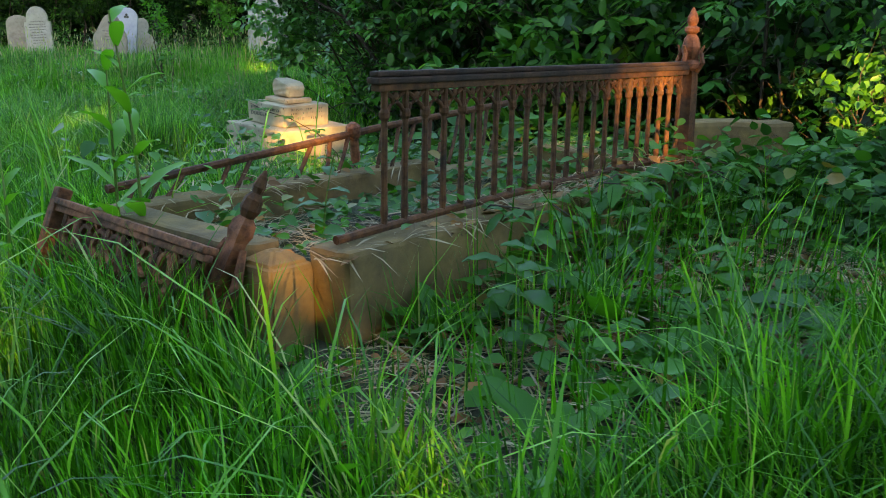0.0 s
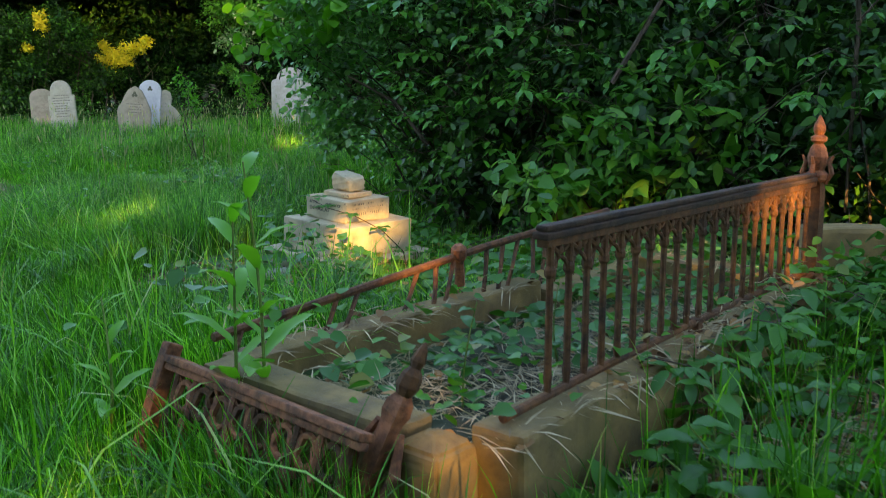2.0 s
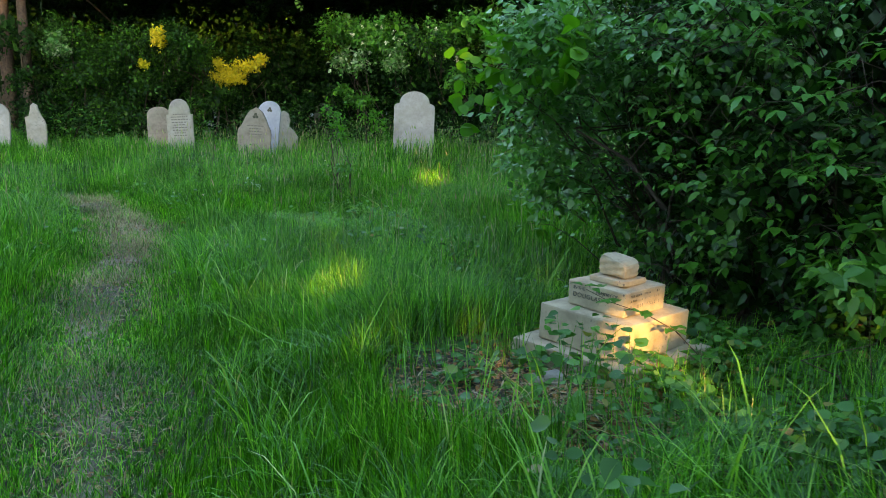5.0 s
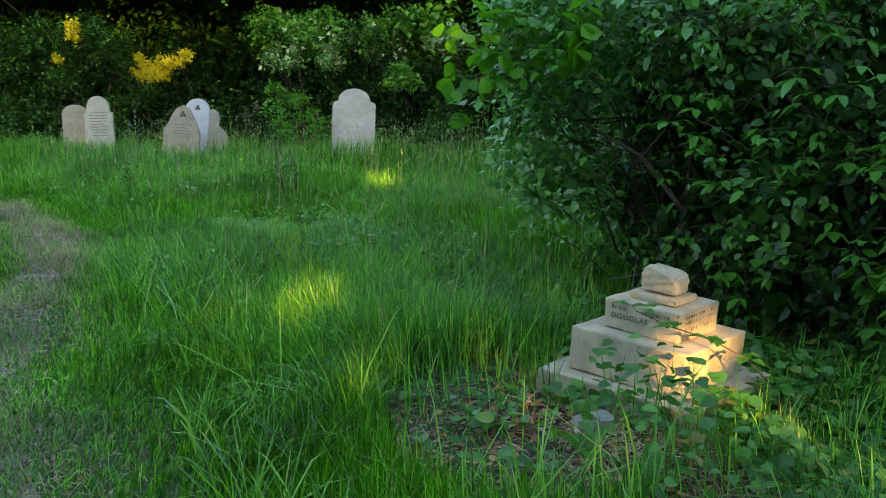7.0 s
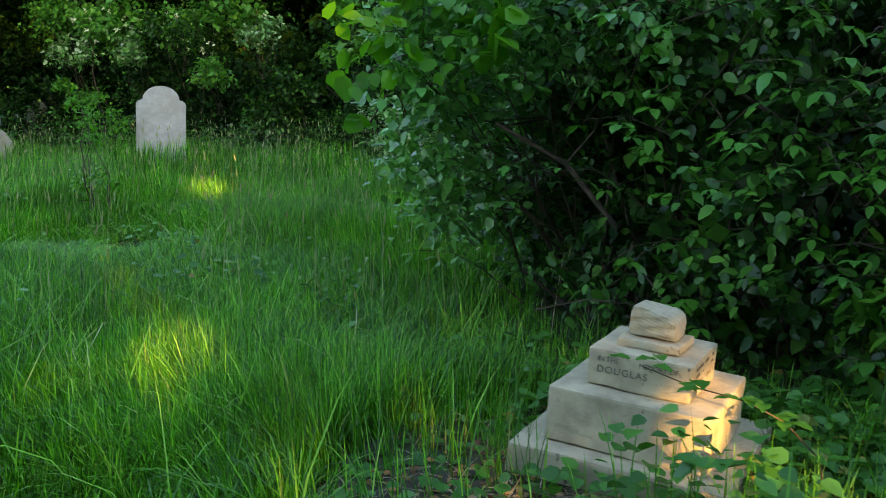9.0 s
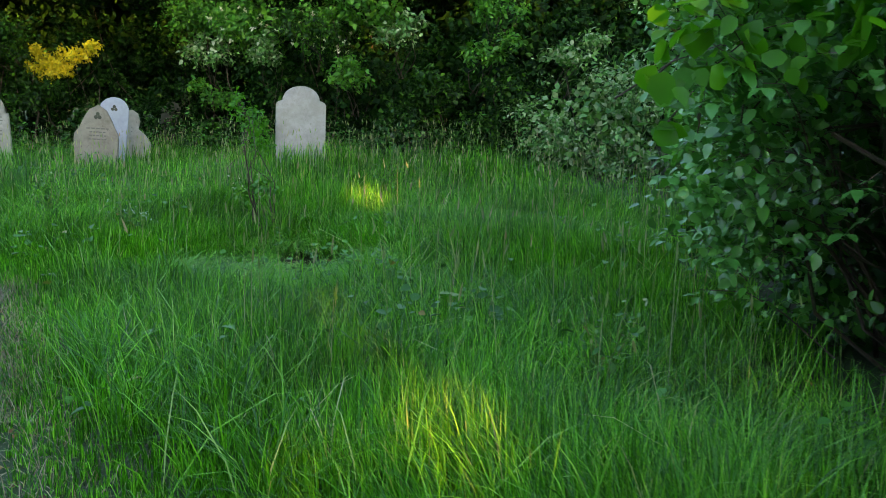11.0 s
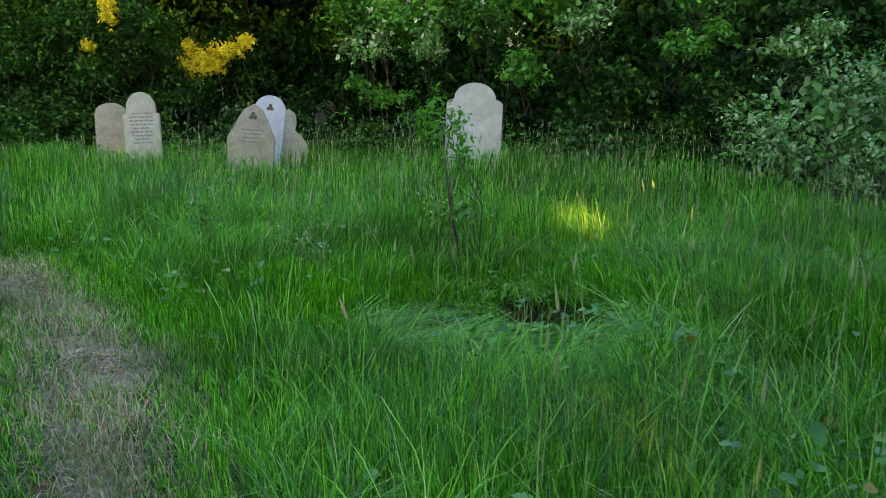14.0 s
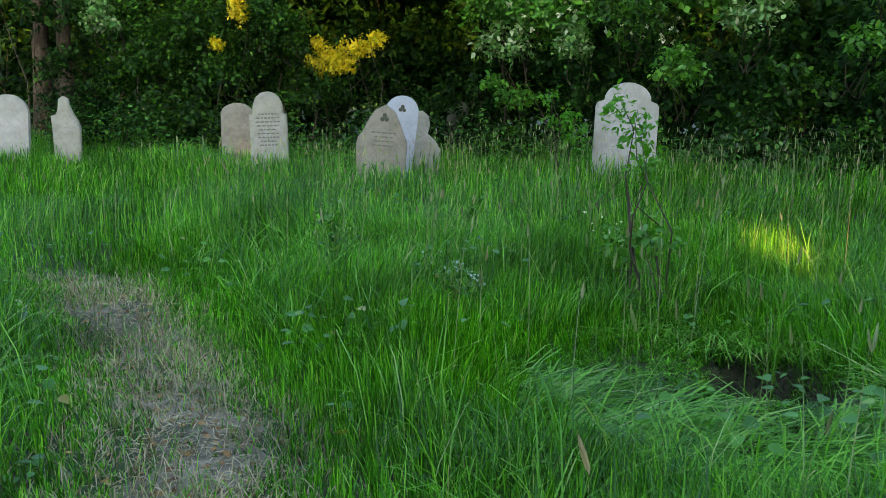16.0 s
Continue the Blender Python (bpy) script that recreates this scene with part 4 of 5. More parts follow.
def headstone(label, at, yaw, tilt, lean, outline, thick, mat, lines=0, text_w=0.3, text_top=0.7, seed=1, roundel=None):
    x, y = at
    g = float(ground_z(x, y))
    e = thing("headstone", pose(x, y, g, tilt, lean, yaw), label, "headstone", "headstones in the long grass")
    bm = outline_slab(bmesh.new(), outline, thick, 0.012)
    bmesh.ops.triangulate(bm, faces=[f for f in bm.faces if len(f.verts) > 4])
    for v in bm.verts:
        v.co += Vector(noise.noise_vector(v.co * 5 + Vector((seed, seed, 0)))) * 0.004
    part("slab", bm, mat, e)
    r = random.Random(seed)
    if lines:
        bm = bmesh.new()
        for i in range(lines):
            z = text_top - i * 0.052
            half = text_w / 2 * r.uniform(0.6, 1.0)
            xx = -half
            while xx < half:
                w = r.uniform(0.02, 0.06)
                box(bm, (xx, -thick / 2 - 0.0015, z - 0.009), (min(xx + w, half), -thick / 2 + 0.004, z + 0.009))
                xx += w + 0.014
        tagged(part("inscription", bm, LETTER, e, "worn rows of carved lettering"), kind="stuff")
    if roundel:
        rx, rz, rr = roundel
        bm = bmesh.new()
        for k in range(3):
            a = math.pi / 2 + k * 2.094
            turned(bm, [(rr * 0.5, 0), (rr * 0.5, 0.006), (rr * 0.3, 0.008)], 10, Matrix.Translation((rx + rr * 0.55 * math.cos(a), -thick / 2 + 0.002, rz + rr * 0.55 * math.sin(a))) @ pose(0, 0, 0, 90, 0, 0))
        part("carved_trefoil", bm, DARKSTONE, e, "dark carved trefoil")
    return e


headstone("tall pale headstone with shouldered round head", (-5.03, 20.6), 14, -2, 1.5, arch(0.76, 1.24, 0.22, 14, 0.10, 0.075), 0.10, PALESTONE, 0, seed=2)
headstone("narrow brown headstone with plain round head", (-10.48, 21.2), 20, -2, -1, arch(0.46, 0.96, 0.17, 12), 0.09, BROWNSTONE, 0, seed=3)
headstone("grey headstone with pointed head and worn lettering", (-9.75, 20.7), 16, -1, -2.5, arch(0.50, 1.10, 0.30, 14, 0.045, 0.0, 0.8), 0.11, GREYSTONE, 9, 0.34, 0.80, 4)
headstone("dark gothic headstone with concave shoulders", (-7.91, 19.9), 12, -1, 3, [(-0.29, -0.2), (0.27, -0.2), (0.29, 0.52), (0.28, 0.60), (0.24, 0.68), (0.19, 0.80), (0.12, 0.94), (0.0, 1.02), (-0.12, 0.95), (-0.19, 0.84), (-0.25, 0.70), (-0.32, 0.60), (-0.33, 0.52)], 0.11, BROWNSTONE, 4, 0.36, 0.68, 5, (0, 0.86, 0.055))
headstone("bluish white marble headstone with round head", (-7.93, 20.5), 14, -2, 6, arch(0.42, 1.14, 0.20, 14), 0.09, MARBLE, 0, seed=6, roundel=(0, 0.97, 0.05))
headstone("small leaning pale headstone with sloping shoulder", (-7.76, 20.9), 10, -4, 5, [(-0.22, -0.2), (0.28, -0.2), (0.30, 0.42), (0.20, 0.55), (0.10, 0.62), (0.12, 0.74), (0.08, 0.86), (0.0, 0.91), (-0.10, 0.88), (-0.16, 0.78), (-0.14, 0.66), (-0.22, 0.5)], 0.10, GREYSTONE, 0, seed=7)
headstone("pale headstone with round head and rusty stain", (-13.60, 20.3), 22, -1, 1, arch(0.56, 1.02, 0.27, 14), 0.10, PALESTONE, 0, seed=8)
headstone("slim broken headstone with stepped shoulders", (-13.0, 20.8), 16, -2, -2, [(-0.17, -0.2), (0.19, -0.2), (0.21, 0.55), (0.18, 0.66), (0.12, 0.76), (0.07, 0.88), (0.05, 0.98), (-0.02, 1.02), (-0.08, 0.97), (-0.09, 0.86), (-0.12, 0.76), (-0.20, 0.74), (-0.19, 0.55)], 0.09, GREYSTONE, 0, seed=9)
headstone("small dark mossy headstone deep in shade", (-8.1, 24.4), 10, -4, 4, arch(0.36, 0.98, 0.2, 10, 0.0, 0.0, 0.7), 0.09, DARKSTONE, 0, seed=10)

# ---------------------------------------------------------------- railed grave
grave = thing("grave_kerb", GRAVE, "mossy stone kerb round an overgrown grave", "grave kerb")


def kerb(name, lo, hi, turn=0.0, sd=1, label=""):
    lo, hi = Vector(lo), Vector(hi)
    c = (lo + hi) / 2
    bm = box(bmesh.new(), lo - c, hi - c, 0.014, 0.007, 6, sd)
    bmesh.ops.transform(bm, matrix=Matrix.Translation(c) @ pose(0, 0, 0, 0, 0, turn), verts=bm.verts)
    return part(name, bm, KERBSTONE, grave, label)


kerb("kerb_stone", (0.075, -0.098, 0.10), (1.06, 0.035, 0.452), 1.6, 1)
kerb("kerb_stone", (1.065, -0.072, 0.10), (2.02, 0.050, 0.438), 1.9, 2)
kerb("kerb_stone", (-0.045, 0.125, 0.10), (0.070, 0.80, 0.452), 0, 3)
kerb("kerb_stone", (0.075, 0.757, 0.10), (1.33, 0.872, 0.435), -1.8, 4, "broken kerb stone with a bare end")
kerb("kerb_stone", (1.36, 0.70, 0.10), (2.0, 0.82, 0.40), 2, 5)
kerb("kerb_stone", (1.90, 0.06, 0.10), (2.03, 0.72, 0.44), 0, 6)
bm = bmesh.new()
turned(bm, [(0.092, 0.08), (0.092, 0.400), (0.084, 0.425), (0.02, 0.452)], 4, Matrix.Translation((0.0, 0.055, 0)), True)
bmesh.ops.bevel(bm, geom=bm.edges[:], offset=0.008, segments=2, affect="EDGES")
part("corner_block", bm, KERBSTONE, grave, "weathered corner block with hipped top")
blk = thing("kerb_block", pose(1.15, 6.55, 0.2, 0, 0, 10), "squared grey stone block at the neighbouring grave", "stone block")
part("block", box(bmesh.new(), (-0.17, -0.07, -0.05), (0.26, 0.07, 0.355), 0.02, 0.008, 3, 7), KERBSTONE, blk)

# soil and litter inside the kerb
u, w = np.meshgrid(np.linspace(0.12, 1.92, 24), np.linspace(0.04, 0.78, 12))
zz = 0.335 + 0.03 * np.sin(u * 7) * np.sin(w * 9) + 0.015 * np.sin(u * 23 + w * 17)
gl = np.stack([u, w, zz], -1)
a = (np.arange(11)[:, None] * 24 + np.arange(23)).ravel()
o = mesh_object("grave_soil", gl, np.stack([a, a + 1, a + 25, a + 24], 1), SOIL, grave)

# iron railing on the right-hand kerb
FENCE_Y = -0.015
RAIL = GRAVE @ Matrix.Translation((0.0, -0.022, -0.022)) @ pose(0, 0, 0, 0, 1.0, 1.6)
rail = thing("grave_railing", RAIL, "rusty cast iron grave railing with moulded top rail", "railing")
z0, z1 = 0.525, 0.855
part("top_rail", box(bmesh.new(), (0.22, FENCE_Y - 0.020, z1 - 0.012), (1.90, FENCE_Y + 0.020, z1 + 0.004), 0.004, 0.0015, 2, 1), RUST_DARK, rail)
part("rail_cap", box(bmesh.new(), (0.225, FENCE_Y - 0.015, z1 + 0.0045), (1.90, FENCE_Y + 0.015, z1 + 0.018), 0.005, 0.001, 2, 2), RUST_DARK, rail)
part("rail_fillet", box(bmesh.new(), (0.23, FENCE_Y - 0.014, z1 - 0.030), (1.90, FENCE_Y + 0.014, z1 - 0.0125), 0.003, 0.001, 2, 3), RUST, rail)
part("bottom_rail", tube(bmesh.new(), [(0.10, FENCE_Y, z0 - 0.035), (0.5, FENCE_Y, z0 - 0.018), (1.2, FENCE_Y, z0), (1.90, FENCE_Y, z0 + 0.004)], 0.011, 8), RUST, rail)
for k in range(22):
    x = 0.262 + k * 0.0745
    bm = bmesh.new()
    low = z0 - 0.022 if x < 0.6 else z0 - 0.004
    turned(bm, [(0.0085, low), (0.0085, low + 0.02), (0.0105, low + 0.035), (0.0085, low + 0.05), (0.008, z1 - 0.10), (0.013, z1 - 0.092), (0.013, z1 - 0.080), (0.009, z1 - 0.072), (0.009, z1 - 0.028)], 8, Matrix.Translation((x, FENCE_Y, 0)))
    part("baluster", bm, RUST, rail)
    if k < 21:
        bm = bmesh.new()
        for sgn in (-1, 1):
            c = x + 0.0372
            tube(bm, [(c + sgn * 0.032, FENCE_Y, z1 - 0.082), (c + sgn * 0.020, FENCE_Y, z1 - 0.066), (c + sgn * 0.006, FENCE_Y, z1 - 0.058), (c + sgn * 0.012, FENCE_Y, z1 - 0.044), (c + sgn * 0.030, FENCE_Y, z1 - 0.034)], 0.0058, 6)
        turned(bm, [(0.002, -0.006), (0.010, -0.004), (0.010, 0.004), (0.002, 0.006)], 8, Matrix.Translation((c, FENCE_Y, z1 - 0.042)) @ pose(0, 0, 0, 90))
        part("scroll", bm, RUST, rail)
part("foot", box(bmesh.new(), (0.98, FENCE_Y - 0.016, 0.450), (1.01, FENCE_Y + 0.016, 0.53), 0.004, 0.001, 1, 3), RUST, rail)

post = thing("railing_post", GRAVE @ Matrix.Translation((1.905, 0.012, -0.055)), "rusty square iron corner post with ornate finial", "railing post")
part("shaft", turned(bmesh.new(), [(0.046, 0.44), (0.046, 0.50), (0.036, 0.51), (0.034, 0.80), (0.030, 0.84)], 4, None, True), RUST, post)
part("base_knot", turned(bmesh.new(), [(0.03, 0.46), (0.055, 0.475), (0.058, 0.50), (0.04, 0.525), (0.03, 0.53)], 10), RUST_RED, post)
part("finial", turned(bmesh.new(), [(0.028, 0.84), (0.038, 0.85), (0.039, 0.865), (0.024, 0.88), (0.032, 0.905), (0.034, 0.925), (0.026, 0.955), (0.016, 0.97), (0.027, 0.98), (0.027, 0.992), (0.014, 1.0), (0.021, 1.015), (0.019, 1.03), (0.008, 1.055), (0.002, 1.066)], 10), RUST_RED, post, "weathered orange-red finial")
for k in range(4):
    a = k * math.pi / 2
    bm = tube(bmesh.new(), [(0.030 * math.cos(a), 0.030 * math.sin(a), 0.835), (0.050 * math.cos(a), 0.050 * math.sin(a), 0.87), (0.040 * math.cos(a), 0.040 * math.sin(a), 0.905), (0.052 * math.cos(a), 0.052 * math.sin(a), 0.93)], [0.008, 0.010, 0.008, 0.004], 6)
    part("crocket", bm, RUST_RED, post)

# fallen railing along the left-hand kerb
fallen = thing("fallen_railing", GRAVE, "fallen rusty railing leaning along the broken kerb", "railing")
A, B = Vector((0.06, 0.90, 0.475)), Vector((1.85, 0.80, 0.62))
part("top_rail", tube(bmesh.new(), [A, A.lerp(B, 0.3) + Vector((0, 0, 0.005)), A.lerp(B, 0.6) + Vector((0, 0, 0.012)), B], 0.013, 8), RUST, fallen)
for k in range(21):
    if k in (3, 6, 7, 11):
        continue
    q = A.lerp(B, 0.05 + k * 0.046)
    foot = q + Vector((-0.085 - 0.025 * (k % 3), -0.05 - 0.012 * (k % 2), -0.085 - 0.0055 * k))
    bm = tube(bmesh.new(), [q, q.lerp(foot, 0.5) + Vector((0.004, 0, 0)), foot], [0.009, 0.0075, 0.0085], 6)
    part("baluster", bm, RUST, fallen)
kn = A.lerp(B, 0.525)
bm = turned(bmesh.new(), [(0.018, -0.10), (0.016, -0.01), (0.024, 0.0), (0.028, 0.02), (0.026, 0.04), (0.012, 0.052)], 8, Matrix.Translation(kn) @ pose(0, 0, 0, 10, -14, 0))
part("post_knob", bm, RUST_RED, fallen, "pale rusty rounded post head")

# broken ornate panel leaning at the grave's foot
panel = thing("broken_railing_panel", GRAVE @ Matrix.Translation((-0.135, 0.05, 0.462)) @ pose(0, 0, 0, 1.0, 22, -1.5), "broken ornate cast iron panel, flaking red rust, leaning outward", "railing")
bm = box(bmesh.new(), (-0.022, 0.06, -0.012), (0.022, 0.80, 0.006), 0.004, 0.002, 3, 5)
box(bm, (-0.014, 0.06, -0.030), (0.012, 0.79, -0.0125), 0.004, 0.002, 3, 6)
part("top_rail", bm, RUST_RED, panel)
for k in range(9):
    y = 0.10 + k * 0.078
    if k in (3, 6):
        continue
    bend = 0.03 * math.sin(k * 2.1)
    bm = turned(bmesh.new(), [(0.012, -0.30 if k % 2 else -0.24), (0.013, -0.16), (0.019, -0.145), (0.019, -0.125), (0.012, -0.115), (0.012, -0.03)], 8)
    for v in bm.verts:
        v.co.y += y + bend * max(0, -v.co.z - 0.1) * 4
        v.co.x += 0.02 * math.cos(k * 1.7) * max(0, -v.co.z - 0.1) * 5
    part("baluster", bm, RUST_RED if k % 2 else RUST, panel)
for k in range(8):
    y = 0.139 + k * 0.078
    bm = bmesh.new()
    ring = [(0, y + 0.030 * math.cos(t), -0.075 + 0.034 * math.sin(t)) for t in np.linspace(0, 2 * math.pi, 13)]
    tube(bm, ring, 0.0085, 6)
    for sgn in (-1, 1):
        tube(bm, [(0, y + sgn * 0.036, -0.030), (0, y + sgn * 0.018, -0.055), (0, y + sgn * 0.034, -0.11), (0, y + sgn * 0.012, -0.135)], [0.009, 0.008, 0.008, 0.004], 6)
    part("tracery", bm, RUST_RED if k % 3 else RUST, panel)
part("lower_rail", box(bmesh.new(), (-0.02, 0.42, -0.275), (0.03, 0.84, -0.245), 0.006, 0.003, 3, 8), RUST, panel, "dark broken lower rail")
part("end_stile", box(bmesh.new(), (-0.02, 0.775, -0.26), (0.02, 0.815, 0.035), 0.006, 0.004, 3, 9), RUST_RED, panel)
lean_m = GRAVE @ Matrix.Translation((-0.17, 0.20, 0.16)) @ pose(0, 0, 0, 14, 20, 0)
lp = thing("leaning_post", lean_m, "leaning broken iron corner post, dark with rust", "railing post")
part("shaft", turned(bmesh.new(), [(0.030, -0.04), (0.030, 0.02), (0.038, 0.05), (0.044, 0.16), (0.027, 0.20), (0.024, 0.34), (0.031, 0.36), (0.028, 0.385), (0.017, 0.40)], 4, None, True), RUST_RED, lp)
part("finial_stub", turned(bmesh.new(), [(0.017, 0.40), (0.025, 0.42), (0.022, 0.445), (0.012, 0.46), (0.016, 0.475), (0.010, 0.50), (0.003, 0.515)], 8), RUST, lp, "dark broken finial")
for sgn in (-1, 1):
    bm = tube(bmesh.new(), [(0, sgn * 0.035, 0.33), (0, sgn * 0.062, 0.25), (0, sgn * 0.05, 0.15), (0, sgn * 0.075, 0.05)], [0.008, 0.014, 0.012, 0.005], 6)
    part("scroll_bracket", bm, RUST_RED, lp)

# ---------------------------------------------------------------- ground plants


def carpet(name, label, n, where, leaf, mat, seed, low=0.02, high=0.22, ratio=0.85, category="ground plants", clear=0.45):
    r = np.random.default_rng(seed)
    x, y = where(n, r)
    z = ground_z(x, y)
    u, w = grave_local(x, y)
    z = np.where((u > 0.1) & (u < 1.95) & (w > 0.03) & (w < 0.8), 0.345, z)
    kerbing = ((u > -0.02) & (u < 2.05) & (w > -0.12) & (w < 0.90)) & ~((u > 0.14) & (u < 1.88) & (w > 0.06) & (w < 0.70))
    mono = (np.abs((x + 1.215) * 0.58 + (y - 8.175) * 0.815) < 0.38) & (np.abs(-(x + 1.215) * 0.815 + (y - 8.175) * 0.58) < 0.38)
    z = np.where(kerbing, 0.44, z)
    keep = ~mono & ~(kerbing & (r.random(n) < 0.62)) & (track_distance(x, y) > clear) & (np.hypot(x - HOLE[0], y - HOLE[1]) > 0.55)
    if where is not grave_area:
        keep &= ~((u > 0.0) & (u < 2.0) & (w > 0.0) & (w < 0.85) & (r.random(n) < 0.7))
    x, y, z = x[keep], y[keep], z[keep]
    n = len(x)
    tall = low_noise(x, y, 3.1) ** 1.5
    base = np.stack([x, y, z + low + (high - low) * tall * r.random(n)], 1)
    a = r.uniform(0, 6.28, n)
    way = np.stack([np.cos(a), np.sin(a), r.normal(-0.05, 0.3, n)], 1)
    up = np.stack([r.normal(0, 0.35, n), r.normal(-0.15, 0.35, n), np.ones(n)], 1)
    s = leaf * r.uniform(0.5, 1.3, n)
    return tagged(leaves(name, base, way, up, s, s * ratio, mat, simple=ratio < 0.1 or leaf > 0.07), label, category, kind="stuff")


def in_box(x0, x1, y0, y1):
    return lambda n, r: (r.uniform(x0, x1, n), r.uniform(y0, y1, n))


def clumped(x0, x1, y0, y1, k=60, sd=0.22):
    def f(n, r):
        c = np.stack([r.uniform(x0, x1, k), r.uniform(y0, y1, k)], 1)
        q = c[r.integers(0, k, n)] + r.normal(0, sd, (n, 2))
        return q[:, 0], q[:, 1]
    return f


def grave_area(n, r):
    u, w = r.uniform(0.12, 2.0, n), r.uniform(0.03, 0.75, n)
    m = np.array(GRAVE)
    return m[0, 0] * u + m[0, 1] * w + m[0, 3], m[1, 0] * u + m[1, 1] * w + m[1, 3]


def right_of_grave(n, r):
    u, w = r.uniform(0.1, 3.0, n), -np.abs(r.normal(0.05, 0.40, n)) - 0.06
    m = np.array(GRAVE)
    return m[0, 0] * u + m[0, 1] * w + m[0, 3], m[1, 0] * u + m[1, 1] * w + m[1, 3]


carpet("ivy_in_grave", "ivy and ground elder filling the railed grave", 420, grave_area, 0.052, IVY, 31, 0.01, 0.26)
carpet("ivy_beside_grave", "broad ivy and bramble leaves along the kerb", 330, right_of_grave, 0.055, IVY, 32, 0.03, 0.24)
carpet("ivy_beyond_grave", "low ivy and brambles between grave and thicket", 13000, clumped(-1.1, 3.0, 5.9, 8.8, 150, 0.28), 0.056, IVY, 33, 0.02, 0.42)
carpet("ivy_at_plinth", "ivy creeping round the stepped plinth", 1300, clumped(-2.2, 0.3, 7.1, 9.2, 60, 0.22), 0.06, IVY, 34, 0.01, 0.20)
carpet("weeds_by_post", "tall leafy weeds hiding the neighbouring kerb", 1500, clumped(1.1, 2.1, 5.5, 6.35, 16, 0.14), 0.06, IVY, 41, 0.05, 0.85)
carpet("weeds_right", "low leafy weeds under the trees", 2000, clumped(0.3, 4.2, 3.3, 8.4, 60, 0.2), 0.06, IVY, 35, 0.01, 0.24)
carpet("weeds_near", "low clover and weeds among the near grass", 2600, clumped(-2.6, 1.4, 3.2, 6.4, 90, 0.2), 0.045, DOCK, 36, 0.02, 0.16)
carpet("weeds_field", "scattered leafy weeds in the long grass", 5200, clumped(-9, 0, 8.5, 20, 120, 0.22), 0.05, IVY, 37, 0.05, 0.42)
carpet("nettle_bank", "bright nettles and weeds at the hedge foot", 9000, clumped(-15, 0, 21.2, 22.8, 90, 0.3), 0.075, IVY, 44, 0.1, 1.0, 0.5)
carpet("leaf_litter", "brown dead leaves lying on the soil", 5200, clumped(-1.9, 2.6, 4.2, 9.0, 120, 0.3), 0.04, DEAD, 38, 0.004, 0.03, 0.6, "leaf litter")
carpet("straw_in_grave", "dry straw and twigs inside the kerb", 4200, grave_area, 0.09, DRY, 42, 0.004, 0.05, 0.05, "leaf litter")
carpet("dry_litter", "dry straw and twigs on the ground", 7000, clumped(-2.2, 2.2, 4.0, 9.0, 90, 0.3), 0.11, DRY, 39, 0.004, 0.05, 0.05, "leaf litter")
carpet("twig_litter", "dry twigs and straw by the kerb", 12000, clumped(0.1, 1.9, 3.9, 6.0, 50, 0.22), 0.10, DRY, 45, 0.006, 0.09, 0.045, "leaf litter")
carpet("dead_leaves", "rusty dead leaves by the kerb", 2600, clumped(0.2, 1.5, 4.3, 6.0, 30, 0.2), 0.042, DEAD, 46, 0.006, 0.05, 0.6, "leaf litter")
carpet("path_litter", "dry straw scattered on the trodden path", 13000, lambda n, r: (lambda k: (pts[k, 0] + r.normal(0, 0.22, n), pts[k, 1] + r.normal(0, 0.22, n)))(r.integers(0, len(pts), n)), 0.06, DRY, 40, 0.012, 0.03, 0.07, "leaf litter", -1.0)
carpet("path_leaves", "brown leaf scraps on the trodden path", 1600, lambda n, r: (lambda k: (pts[k, 0] + r.normal(0, 0.2, n), pts[k, 1] + r.normal(0, 0.2, n)))(r.integers(0, len(pts), n)), 0.03, DEAD, 43, 0.012, 0.02, 0.6, "leaf litter", -1.0)
carpet("litter_by_plinth", "dry straw and twigs on bare soil by the plinth", 4500, clumped(-2.3, -0.8, 6.9, 8.0, 40, 0.16), 0.08, DRY, 47, 0.004, 0.05, 0.05, "leaf litter")
carpet("dead_leaves_by_plinth", "brown dead leaves on bare soil by the plinth", 1500, clumped(-2.3, -0.8, 6.9, 8.0, 40, 0.16), 0.035, DEAD, 48, 0.004, 0.03, 0.6, "leaf litter")

# ---------------------------------------------------------------- single plants


def leafy_stalk(name, label, at, top, rows, leaf, ratio, mat, seed, thick=0.006, category="weed", droop=0.3, spread_z=0.4):
    """A tall stalk with leaves in steps up its length: each leaf a part."""
    r = np.random.default_rng(seed)
    x, y = at
    g = float(ground_z(x, y))
    e = thing(name, pose(x, y, g), label, category)
    t = np.array(top) - np.array([x, y, g])
    bend = np.array([r.normal(0, 0.03), r.normal(0, 0.03), 0])
    curve = [t * s + bend * math.sin(s * math.pi) for s in np.linspace(0, 1, 7)]
    part("stalk", tube(bmesh.new(), [Vector(q) for q in [np.array([0, 0, -0.03])] + curve[1:]], list(np.linspace(thick, thick * 0.35, 7)), 6), STALK, e)
    for k in range(rows):
        s = 0.12 + 0.88 * (k + 0.5) / rows
        p0 = t * s + bend * math.sin(s * math.pi)
        a = k * 2.4 + r.uniform(-0.4, 0.4)
        way = np.array([[math.cos(a), math.sin(a), spread_z + r.uniform(-0.2, 0.25)]])
        size = leaf * (1.15 - 0.55 * s) * r.uniform(0.8, 1.2)
        leaf_blade(e, p0, way[0], size, size * ratio, mat, droop)
    return e


